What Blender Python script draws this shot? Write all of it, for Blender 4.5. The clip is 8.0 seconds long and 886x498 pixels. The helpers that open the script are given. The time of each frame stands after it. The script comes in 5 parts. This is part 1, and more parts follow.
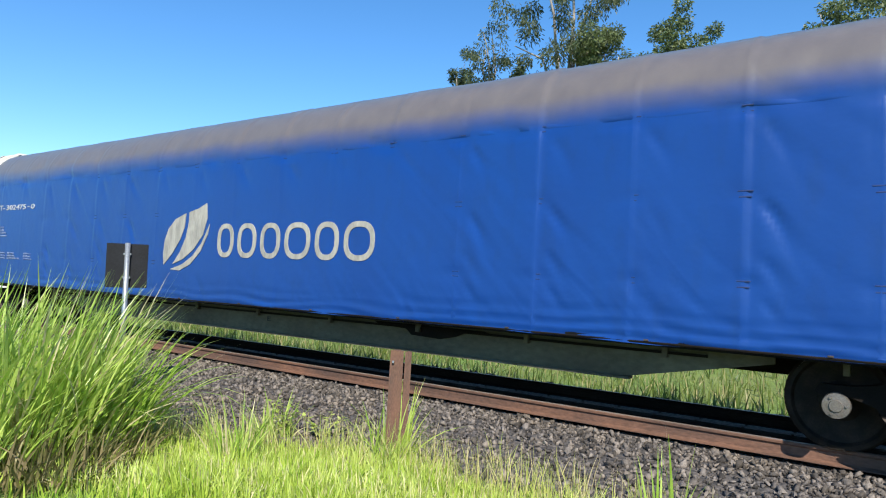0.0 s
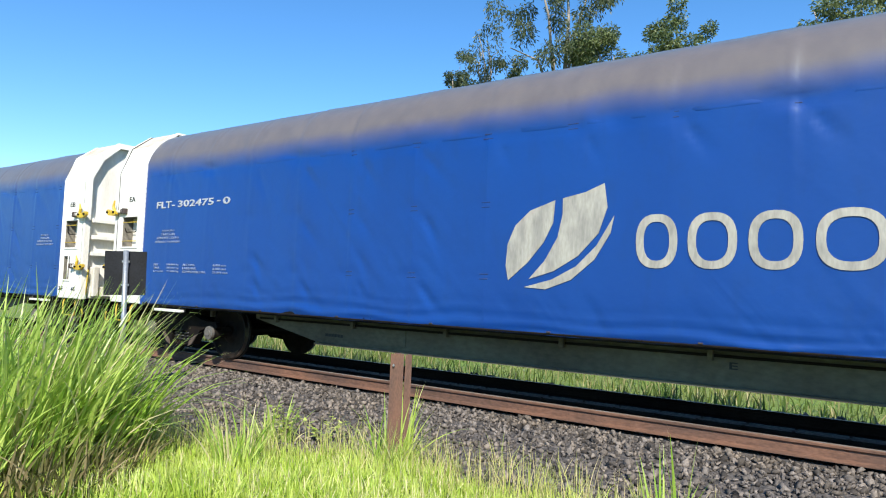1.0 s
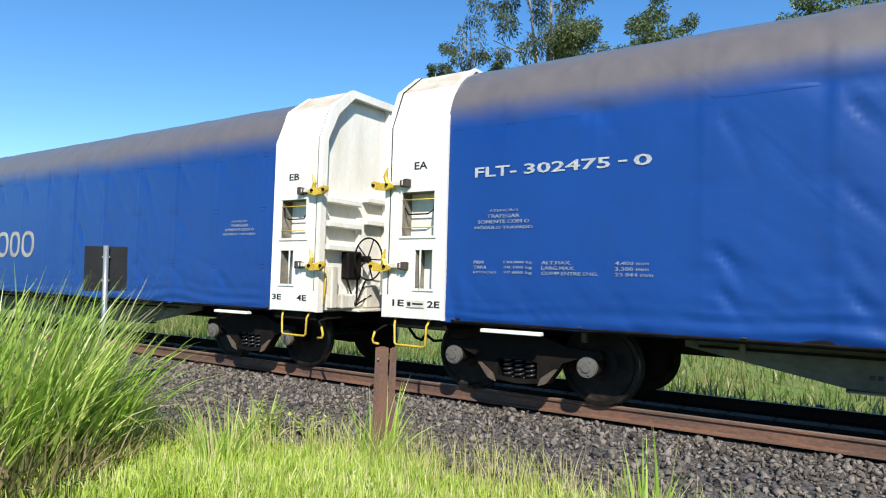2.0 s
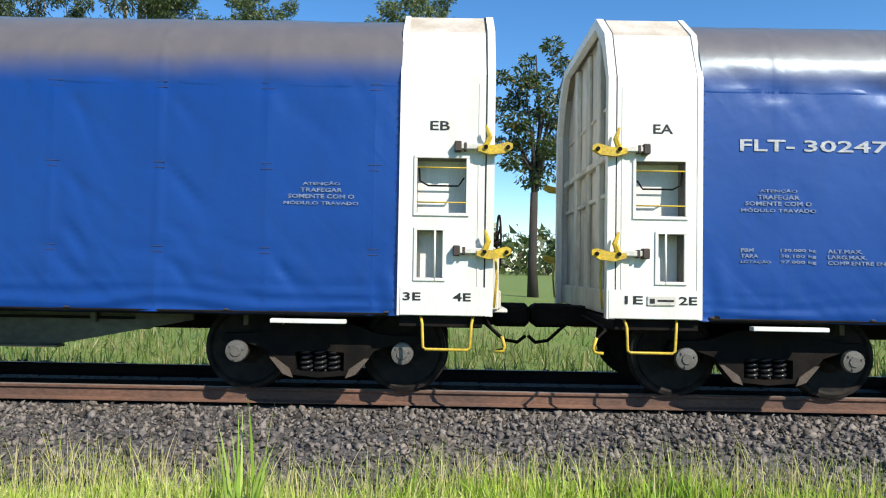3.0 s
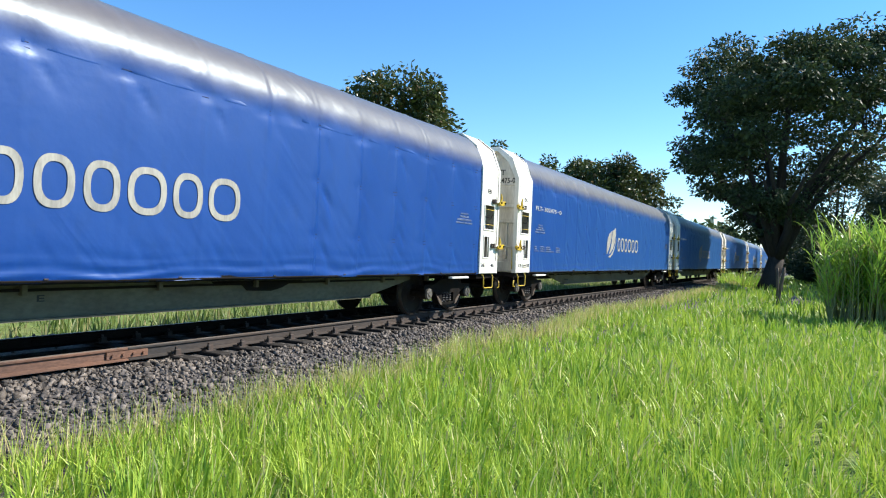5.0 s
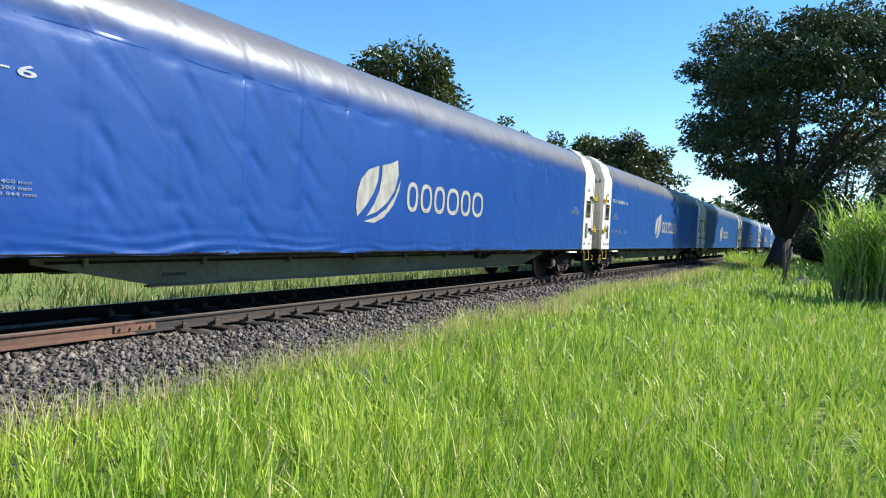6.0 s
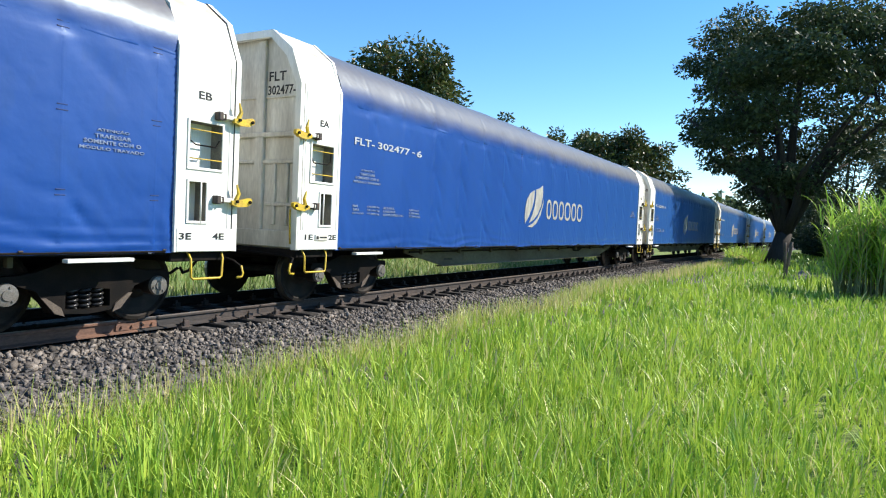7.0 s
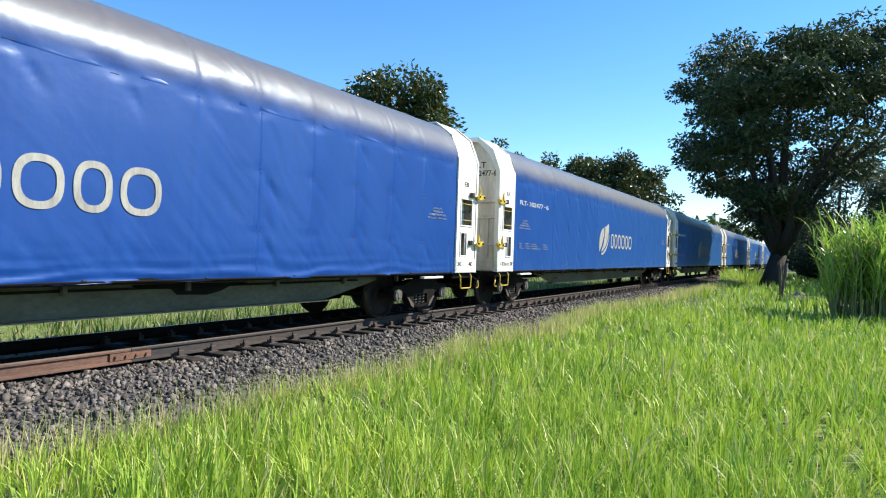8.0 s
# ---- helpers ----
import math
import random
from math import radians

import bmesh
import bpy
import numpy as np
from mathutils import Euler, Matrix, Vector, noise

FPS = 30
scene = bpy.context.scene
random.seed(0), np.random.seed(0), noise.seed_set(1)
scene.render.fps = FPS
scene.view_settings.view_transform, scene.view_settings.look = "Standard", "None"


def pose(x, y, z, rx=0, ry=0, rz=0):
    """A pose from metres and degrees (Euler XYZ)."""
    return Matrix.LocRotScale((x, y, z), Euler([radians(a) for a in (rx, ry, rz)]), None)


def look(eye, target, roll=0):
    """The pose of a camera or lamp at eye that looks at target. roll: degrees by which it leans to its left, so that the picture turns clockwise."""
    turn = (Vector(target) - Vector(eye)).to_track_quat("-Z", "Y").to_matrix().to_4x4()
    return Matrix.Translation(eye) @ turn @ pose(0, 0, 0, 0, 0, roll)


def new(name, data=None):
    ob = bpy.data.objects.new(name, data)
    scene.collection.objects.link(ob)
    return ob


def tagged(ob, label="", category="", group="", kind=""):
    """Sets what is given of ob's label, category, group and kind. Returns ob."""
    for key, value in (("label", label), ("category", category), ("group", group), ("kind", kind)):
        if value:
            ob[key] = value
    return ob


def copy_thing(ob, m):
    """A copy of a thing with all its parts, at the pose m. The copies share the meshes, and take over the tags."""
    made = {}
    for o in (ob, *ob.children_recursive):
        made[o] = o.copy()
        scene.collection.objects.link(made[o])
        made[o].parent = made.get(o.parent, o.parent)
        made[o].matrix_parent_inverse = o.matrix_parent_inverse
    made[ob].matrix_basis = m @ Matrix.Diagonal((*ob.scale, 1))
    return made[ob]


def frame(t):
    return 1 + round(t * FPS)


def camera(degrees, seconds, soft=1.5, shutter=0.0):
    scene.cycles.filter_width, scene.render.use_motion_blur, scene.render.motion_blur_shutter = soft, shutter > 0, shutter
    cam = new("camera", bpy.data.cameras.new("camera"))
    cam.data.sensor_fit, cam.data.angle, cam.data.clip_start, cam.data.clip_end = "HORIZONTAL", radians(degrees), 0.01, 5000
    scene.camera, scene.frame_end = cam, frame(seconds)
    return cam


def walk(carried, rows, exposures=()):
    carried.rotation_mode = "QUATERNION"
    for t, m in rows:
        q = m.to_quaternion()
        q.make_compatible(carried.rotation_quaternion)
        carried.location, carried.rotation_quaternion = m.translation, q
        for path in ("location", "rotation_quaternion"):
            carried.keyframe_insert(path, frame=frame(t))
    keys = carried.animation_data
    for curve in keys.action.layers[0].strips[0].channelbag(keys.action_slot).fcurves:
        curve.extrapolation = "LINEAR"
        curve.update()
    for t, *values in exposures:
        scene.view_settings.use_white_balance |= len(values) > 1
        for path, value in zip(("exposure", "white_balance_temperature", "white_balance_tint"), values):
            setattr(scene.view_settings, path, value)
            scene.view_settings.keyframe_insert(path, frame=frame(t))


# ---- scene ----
cam = camera(67.43, 8.0, soft=1.1)

# ---- camera: stands beside the track and pans to follow the train ----
EYE_Z = 1.42
PAN = [  # seconds, turn, tilt, lean
    (0.0, 35.35, 3.20, -2.95),
    (0.5, 35.37, 3.40, -2.74),
    (1.0, 35.28, 3.42, -2.05),
    (1.5, 34.71, 3.22, -1.67),
    (2.0, 33.92, 2.87, -1.62),
    (2.2, 32.80, 2.80, -1.72),
    (3.3, -14.15, 1.56, -0.79),
    (3.5, -21.88, 1.38, -0.80),
    (4.0, -40.45, 0.95, -1.25),
    (4.5, -54.18, 0.96, -1.90),
    (5.0, -60.80, 0.24, -2.33),
    (5.2, -61.07, -0.33, -2.50),
    (6.3, -59.87, -2.06, -2.79),
    (6.5, -59.62, -2.10, -2.91),
    (7.0, -60.26, -2.09, -2.52),
    (7.5, -60.78, -1.61, -1.99),
    (8.0, -60.64, 0.14, -1.85),
]
walk(cam, [(t, pose(0, 0, EYE_Z, 90 + tilt, lean, turn)) for t, turn, tilt, lean in PAN],
     exposures=[(0.0, 0.80), (0.5, 0.88), (1.2, 0.88), (2.0, 0.70), (2.2, 0.67), (3.5, 0.67), (4.0, 0.89), (5.0, 1.02), (8.0, 1.03)])

# ---- world and sun ----
SUN = Vector((0.50, -0.60, 0.66)).normalized()
world = bpy.data.worlds.new("sky")
scene.world = world
world.use_nodes = True
wn = world.node_tree.nodes
sky = wn.new("ShaderNodeTexSky")
sky.sky_type = "NISHITA"
sky.sun_disc = False
sky.sun_elevation = math.asin(SUN.z)
sky.sun_rotation = math.atan2(SUN.x, SUN.y)
sky.altitude = 400
sky.air_density = 1.0
sky.dust_density = 0.0
sky.ozone_density = 4.0
clear = wn.new("ShaderNodeHueSaturation")
clear.inputs["Saturation"].default_value = 1.22
world.node_tree.links.new(sky.outputs[0], clear.inputs["Color"])
world.node_tree.links.new(clear.outputs[0], wn["Background"].inputs[0])
wn["Background"].inputs[1].default_value = 0.12
sun_data = bpy.data.lights.new("sun", "SUN")
sun_data.energy = 4.2
sun_data.angle = radians(0.5)
sun_data.color = (1.0, 0.95, 0.86)
sun = new("sun", sun_data)
sun.matrix_world = look(SUN * 100, (0, 0, 0))

# ---- plan: the track runs along x; rail tops are at z = 0 ----
SIDE = 7.03            # near side of the wagons
MID = SIDE + 1.65      # middle of the track
PITCH = 23.844         # wagon length over couplers
SPEED = 7.447          # at 4 s; the train gains speed slowly
GAIN = 0.0258
GAP0 = -21.253         # where the coupling between the two nearest wagons would be at 0 s at that speed
GROUND = -0.36


# ---- materials ----
def material(name, base, rough=0.6, metal=0.0, other=None, scale=6.0, amount=0.5, fine=60.0, fine_amount=0.25,
             bump=0.0, bump_scale=80.0, stretch=(1, 1, 1), spec=0.4, rough_var=0.1, island=0.0, each=0.0):
    """Principled surface with colour varied at two scales, relief and uneven gloss."""
    m = bpy.data.materials.new(name)
    m.use_nodes = True
    n, l = m.node_tree.nodes, m.node_tree.links
    b = n["Principled BSDF"]
    b.inputs["Metallic"].default_value = metal
    b.inputs["Specular IOR Level"].default_value = spec
    co = n.new("ShaderNodeTexCoord")
    mp = n.new("ShaderNodeMapping")
    mp.inputs["Scale"].default_value = stretch
    l.new(co.outputs["Object"], mp.inputs[0])
    big = n.new("ShaderNodeTexNoise")
    big.inputs["Scale"].default_value = scale
    big.inputs["Detail"].default_value = 5
    small = n.new("ShaderNodeTexNoise")
    small.inputs["Scale"].default_value = fine
    small.inputs["Detail"].default_value = 3
    l.new(mp.outputs[0], big.inputs["Vector"])
    l.new(mp.outputs[0], small.inputs["Vector"])
    ramp = n.new("ShaderNodeMapRange")
    ramp.inputs["From Min"].default_value, ramp.inputs["From Max"].default_value = 0.38, 0.66
    ramp.inputs["To Max"].default_value = amount
    l.new(big.outputs[0], ramp.inputs[0])
    mix = n.new("ShaderNodeMix")
    mix.data_type = "RGBA"
    mix.inputs["A"].default_value = (*base, 1)
    mix.inputs["B"].default_value = (*(other or [c * 0.55 for c in base]), 1)
    l.new(ramp.outputs[0], mix.inputs["Factor"])
    hsv = n.new("ShaderNodeHueSaturation")
    val = n.new("ShaderNodeMapRange")
    val.inputs["From Min"].default_value, val.inputs["From Max"].default_value = 0.3, 0.7
    val.inputs["To Min"].default_value, val.inputs["To Max"].default_value = 1 - fine_amount, 1 + fine_amount
    l.new(small.outputs[0], val.inputs[0])
    last = val.outputs[0]
    for amt, node, out in ((island, "ShaderNodeNewGeometry", "Random Per Island"), (each, "ShaderNodeObjectInfo", "Random")):
        if amt:
            r = n.new(node)
            mr = n.new("ShaderNodeMapRange")
            mr.inputs["To Min"].default_value, mr.inputs["To Max"].default_value = 1 - amt, 1 + amt
            l.new(r.outputs[out], mr.inputs[0])
            mul = n.new("ShaderNodeMath")
            mul.operation = "MULTIPLY"
            l.new(last, mul.inputs[0])
            l.new(mr.outputs[0], mul.inputs[1])
            last = mul.outputs[0]
    l.new(last, hsv.inputs["Value"])
    l.new(mix.outputs["Result"], hsv.inputs["Color"])
    l.new(hsv.outputs[0], b.inputs["Base Color"])
    rv = n.new("ShaderNodeMapRange")
    rv.inputs["To Min"].default_value, rv.inputs["To Max"].default_value = max(0.02, rough - rough_var), min(1, rough + rough_var)
    l.new(big.outputs[0], rv.inputs[0])
    l.new(rv.outputs[0], b.inputs["Roughness"])
    if bump:
        bn = n.new("ShaderNodeTexNoise")
        bn.inputs["Scale"].default_value = bump_scale
        bn.inputs["Detail"].default_value = 4
        l.new(mp.outputs[0], bn.inputs["Vector"])
        bp = n.new("ShaderNodeBump")
        bp.inputs["Strength"].default_value = bump
        bp.inputs["Distance"].default_value = 0.02
        l.new(bn.outputs[0], bp.inputs["Height"])
        l.new(bp.outputs[0], b.inputs["Normal"])
    return m


def tarp_material():
    """Blue vinyl curtain whose roof is covered by grey-brown dust; the dust thins out below the shoulder."""
    m = bpy.data.materials.new("blue_vinyl")
    m.use_nodes = True
    n, l = m.node_tree.nodes, m.node_tree.links
    b = n["Principled BSDF"]
    co = n.new("ShaderNodeTexCoord")
    sep = n.new("ShaderNodeSeparateXYZ")
    l.new(co.outputs["Object"], sep.inputs[0])
    wob = n.new("ShaderNodeTexNoise")
    wob.inputs["Scale"].default_value = 0.9
    wob.inputs["Detail"].default_value = 6
    l.new(co.outputs["Object"], wob.inputs["Vector"])
    add = n.new("ShaderNodeMath")
    add.operation = "MULTIPLY_ADD"
    add.inputs[1].default_value = 0.22
    l.new(wob.outputs[0], add.inputs[0])
    l.new(sep.outputs["Z"], add.inputs[2])
    dust = n.new("ShaderNodeMapRange")
    dust.interpolation_type = "SMOOTHSTEP"
    dust.inputs["From Min"].default_value, dust.inputs["From Max"].default_value = 3.46, 3.90
    dust.inputs["To Max"].default_value = 0.93
    l.new(add.outputs[0], dust.inputs[0])
    mp = n.new("ShaderNodeMapping")
    mp.inputs["Scale"].default_value = (1.0, 1.0, 0.35)
    l.new(co.outputs["Object"], mp.inputs[0])
    blot = n.new("ShaderNodeTexNoise")
    blot.inputs["Scale"].default_value = 1.3
    blot.inputs["Detail"].default_value = 7
    l.new(mp.outputs[0], blot.inputs["Vector"])
    blue = n.new("ShaderNodeMix")
    blue.data_type = "RGBA"
    blue.inputs["A"].default_value = (0.0007, 0.0305, 0.192, 1)
    blue.inputs["B"].default_value = (0.0011, 0.0495, 0.258, 1)
    l.new(blot.outputs[0], blue.inputs["Factor"])
    grime = n.new("ShaderNodeTexNoise")
    grime.inputs["Scale"].default_value = 5
    grime.inputs["Detail"].default_value = 8
    l.new(mp.outputs[0], grime.inputs["Vector"])
    gr = n.new("ShaderNodeMapRange")
    gr.inputs["From Min"].default_value, gr.inputs["From Max"].default_value = 0.52, 0.8
    gr.inputs["To Max"].default_value = 0.35
    l.new(grime.outputs[0], gr.inputs[0])
    dirty = n.new("ShaderNodeMix")
    dirty.data_type = "RGBA"
    dirty.inputs["B"].default_value = (0.006, 0.030, 0.13, 1)
    l.new(gr.outputs[0], dirty.inputs["Factor"])
    l.new(blue.outputs["Result"], dirty.inputs["A"])
    dcol = n.new("ShaderNodeMix")
    dcol.data_type = "RGBA"
    dcol.inputs["A"].default_value = (0.108, 0.090, 0.079, 1)
    dcol.inputs["B"].default_value = (0.172, 0.144, 0.120, 1)
    l.new(grime.outputs[0], dcol.inputs["Factor"])
    mix = n.new("ShaderNodeMix")
    mix.data_type = "RGBA"
    l.new(dust.outputs[0], mix.inputs["Factor"])
    l.new(dirty.outputs["Result"], mix.inputs["A"])
    l.new(dcol.outputs["Result"], mix.inputs["B"])
    l.new(mix.outputs["Result"], b.inputs["Base Color"])
    ro = n.new("ShaderNodeMapRange")
    ro.inputs["To Min"].default_value, ro.inputs["To Max"].default_value = 0.33, 0.44
    l.new(blot.outputs[0], ro.inputs[0])
    l.new(ro.outputs[0], b.inputs["Roughness"])
    b.inputs["Specular IOR Level"].default_value = 0.64
    b.inputs["Specular Tint"].default_value = (0.74, 0.91, 1.0, 1)
    b.inputs["Coat Weight"].default_value = 0.05
    b.inputs["Coat Roughness"].default_value = 0.5
    b.inputs["Sheen Weight"].default_value = 0.31
    b.inputs["Sheen Roughness"].default_value = 0.35
    b.inputs["Sheen Tint"].default_value = (0.18, 0.68, 1.0, 1)
    bn = n.new("ShaderNodeTexNoise")
    bn.inputs["Scale"].default_value = 9
    bn.inputs["Detail"].default_value = 5
    l.new(co.outputs["Object"], bn.inputs["Vector"])
    bp = n.new("ShaderNodeBump")
    bp.inputs["Strength"].default_value = 0.12
    bp.inputs["Distance"].default_value = 0.02
    l.new(bn.outputs[0], bp.inputs["Height"])
    # slanting creases pressed into the cloth, stronger in some panels than in others
    tilt = n.new("ShaderNodeMapping")
    tilt.inputs["Rotation"].default_value = (0, radians(42), 0)
    l.new(co.outputs["Object"], tilt.inputs[0])
    long = n.new("ShaderNodeMapping")
    long.inputs["Scale"].default_value = (3.0, 0.6, 0.55)
    l.new(tilt.outputs[0], long.inputs[0])
    crease = n.new("ShaderNodeTexNoise")
    crease.inputs["Scale"].default_value = 1.1
    crease.inputs["Detail"].default_value = 1.6
    crease.inputs["Distortion"].default_value = 0.5
    l.new(long.outputs[0], crease.inputs["Vector"])
    where = n.new("ShaderNodeTexNoise")
    where.inputs["Scale"].default_value = 0.45
    l.new(co.outputs["Object"], where.inputs["Vector"])
    amount = n.new("ShaderNodeMapRange")
    amount.inputs["From Min"].default_value, amount.inputs["From Max"].default_value = 0.40, 0.62
    amount.inputs["To Min"].default_value, amount.inputs["To Max"].default_value = 0.02, 0.17
    l.new(where.outputs[0], amount.inputs[0])
    press = n.new("ShaderNodeBump")
    press.inputs["Distance"].default_value = 0.10
    l.new(amount.outputs[0], press.inputs["Strength"])
    l.new(crease.outputs[0], press.inputs["Height"])
    l.new(bp.outputs[0], press.inputs["Normal"])
    l.new(press.outputs[0], b.inputs["Normal"])
    return m


def leaf_material(name, a, b_, dry=None, dry_share=0.0, through_share=0.4, rough=0.45, patch=0.5):
    """Leaf or blade: colour varies from piece to piece and in broad patches; light shines through it."""
    m = bpy.data.materials.new(name)
    m.use_nodes = True
    n, l = m.node_tree.nodes, m.node_tree.links
    pb = n["Principled BSDF"]
    out = n["Material Output"]
    geo = n.new("ShaderNodeNewGeometry")
    co = n.new("ShaderNodeTexCoord")
    no = n.new("ShaderNodeTexNoise")
    no.inputs["Scale"].default_value = patch
    no.inputs["Detail"].default_value = 3
    l.new(co.outputs["Object"], no.inputs["Vector"])
    add = n.new("ShaderNodeMath")
    add.operation = "MULTIPLY_ADD"
    add.inputs[1].default_value, add.inputs[2].default_value = 1.6, -0.8
    l.new(no.outputs[0], add.inputs[0])
    s = n.new("ShaderNodeMath")
    s.operation = "ADD"
    s.use_clamp = True
    l.new(add.outputs[0], s.inputs[0])
    l.new(geo.outputs["Random Per Island"], s.inputs[1])
    mix = n.new("ShaderNodeMix")
    mix.data_type = "RGBA"
    mix.inputs["A"].default_value = (*a, 1)
    mix.inputs["B"].default_value = (*b_, 1)
    l.new(s.outputs[0], mix.inputs["Factor"])
    col = mix.outputs["Result"]
    if dry:
        mul = n.new("ShaderNodeMath")
        mul.operation = "MULTIPLY"
        mul.inputs[1].default_value = 97.0
        l.new(geo.outputs["Random Per Island"], mul.inputs[0])
        fr = n.new("ShaderNodeMath")
        fr.operation = "FRACT"
        l.new(mul.outputs[0], fr.inputs[0])
        lt = n.new("ShaderNodeMath")
        lt.operation = "LESS_THAN"
        lt.inputs[1].default_value = dry_share
        l.new(fr.outputs[0], lt.inputs[0])
        dm = n.new("ShaderNodeMix")
        dm.data_type = "RGBA"
        dm.inputs["B"].default_value = (*dry, 1)
        l.new(lt.outputs[0], dm.inputs["Factor"])
        l.new(col, dm.inputs["A"])
        col = dm.outputs["Result"]
    l.new(col, pb.inputs["Base Color"])
    pb.inputs["Roughness"].default_value = rough
    pb.inputs["Specular IOR Level"].default_value = 0.4
    tr = n.new("ShaderNodeBsdfTranslucent")
    l.new(col, tr.inputs["Color"])
    ms = n.new("ShaderNodeMixShader")
    ms.inputs[0].default_value = through_share
    l.new(pb.outputs[0], ms.inputs[1])
    l.new(tr.outputs[0], ms.inputs[2])
    l.new(ms.outputs[0], out.inputs["Surface"])
    return m


M_TARP = tarp_material()
M_WHITE = material("white_paint", (0.78, 0.76, 0.70), 0.45, other=(0.54, 0.47, 0.37), scale=2.5, amount=0.36, fine=30, fine_amount=0.06, bump=0.05, stretch=(1.5, 1.5, 0.35))
M_ENDWALL = material("grimy_white_paint", (0.66, 0.63, 0.55), 0.55, other=(0.34, 0.29, 0.22), scale=1.8, amount=0.6, fine=18, fine_amount=0.12, bump=0.06, stretch=(1.2, 1.6, 0.4))
M_POCKET = material("pocket_shade", (0.15, 0.135, 0.11), 0.7, other=(0.28, 0.25, 0.20), scale=7, amount=0.7, bump=0.1)
M_HOODTOP = material("dusty_white_paint", (0.44, 0.36, 0.265), 0.6, other=(0.64, 0.58, 0.49), scale=2.2, amount=0.9, fine=24, fine_amount=0.1)
M_LOGO = material("logo_paint", (0.38, 0.36, 0.31), 0.6, other=(0.22, 0.21, 0.19), scale=7, amount=0.7, fine=25, fine_amount=0.12, stretch=(1.5, 1, 0.4))
M_LETTER = material("pale_lettering", (0.42, 0.42, 0.42), 0.6, other=(0.30, 0.34, 0.42), scale=9, amount=0.6)
M_DIM_LETTER = material("faded_lettering", (0.22, 0.26, 0.36), 0.6, other=(0.08, 0.14, 0.30), scale=12, amount=0.8)
M_TIE = material("dirty_blue_webbing", (0.011, 0.036, 0.14), 0.7, other=(0.05, 0.04, 0.04), scale=12)
M_INK = material("black_lettering", (0.02, 0.02, 0.02), 0.6)
M_YELLOW = material("yellow_paint", (0.62, 0.42, 0.03), 0.45, other=(0.35, 0.22, 0.05), scale=9, amount=0.6, bump=0.05)
M_SILL = material("grey_green_steel", (0.12, 0.115, 0.074), 0.65, other=(0.08, 0.066, 0.042), scale=1.6, amount=0.8, fine=22, fine_amount=0.2, bump=0.08, stretch=(0.5, 1, 1))
M_BLACK = material("sooty_cast_steel", (0.007, 0.0062, 0.0055), 0.75, other=(0.018, 0.013, 0.010), scale=5, amount=0.7, bump=0.2, spec=0.1)
M_SPRING = material("oiled_spring_steel", (0.03, 0.03, 0.032), 0.3, 0.4, other=(0.05, 0.045, 0.04), scale=20)
M_CASTRUST = material("sunlit_brown_cast_steel", (0.10, 0.075, 0.055), 0.7, other=(0.07, 0.05, 0.04), scale=8, amount=0.7, bump=0.2)
M_WHEEL = material("wheel_steel", (0.010, 0.0085, 0.007), 0.6, 0.1, other=(0.035, 0.026, 0.02), scale=7, amount=0.7, spec=0.2)
M_TREAD = material("bright_tread_steel", (0.32, 0.30, 0.28), 0.35, 0.9, other=(0.2, 0.17, 0.15), scale=10)
M_CAP = material("grey_bearing_cap", (0.15, 0.14, 0.125), 0.42, 0.3, other=(0.16, 0.14, 0.12), scale=14, amount=0.8, bump=0.1)
M_RAIL = material("rusty_rail_steel", (0.165, 0.083, 0.052), 0.75, other=(0.07, 0.045, 0.036), scale=2.2, amount=0.8, fine=45, fine_amount=0.25, bump=0.15, stretch=(0.4, 1, 1))
M_RAIL_GREY = material("greasy_rail_steel", (0.036, 0.031, 0.028), 0.75, other=(0.07, 0.048, 0.036), scale=1.2, amount=0.7, fine=45, fine_amount=0.25, bump=0.15, stretch=(0.3, 1, 1))
M_RAIL_SHADE = material("shade_black_rail_steel", (0.012, 0.010, 0.009), 0.85, other=(0.03, 0.022, 0.017), scale=2, amount=0.6, fine=45, bump=0.1, stretch=(0.4, 1, 1), spec=0.1)
M_RAILTOP = material("worn_rail_head", (0.27, 0.22, 0.18), 0.5, 0.2, other=(0.17, 0.12, 0.09), scale=3, amount=0.7, fine=40, stretch=(0.15, 3, 3))
M_PLATE = material("dark_fastening_steel", (0.045, 0.037, 0.032), 0.7, other=(0.09, 0.055, 0.04), scale=9, amount=0.7, bump=0.2)
M_SLEEPER = material("weathered_sleeper_wood", (0.030, 0.025, 0.021), 0.9, other=(0.02, 0.017, 0.015), scale=5, amount=0.8, bump=0.4, bump_scale=40, stretch=(4, 0.6, 2))
M_STONE = material("basalt_ballast", (0.122, 0.105, 0.091), 0.85, other=(0.175, 0.14, 0.105), scale=1.1, amount=0.55, fine=70, fine_amount=0.3, bump=0.25, bump_scale=120, island=0.75)
M_STONE_ONE = material("basalt_stone", (0.115, 0.099, 0.086), 0.85, other=(0.19, 0.16, 0.14), scale=3, amount=0.5, fine=70, fine_amount=0.3, bump=0.25, bump_scale=120, each=0.5)
M_BED = material("ballast_bed", (0.05, 0.047, 0.046), 0.95, other=(0.14, 0.12, 0.105), scale=14, amount=0.9, fine=26, fine_amount=0.5, bump=1.0, bump_scale=22)
M_BED_SHADE = material("shade_dark_ballast", (0.008, 0.007, 0.0065), 0.95, other=(0.018, 0.016, 0.014), scale=3, amount=0.7, fine=30, fine_amount=0.5, bump=1.0, bump_scale=22, spec=0.1)
M_GROUND = material("grassy_soil", (0.13, 0.20, 0.035), 0.95, other=(0.20, 0.21, 0.06), scale=0.45, amount=0.7, fine=14, fine_amount=0.45, bump=0.8, bump_scale=18)
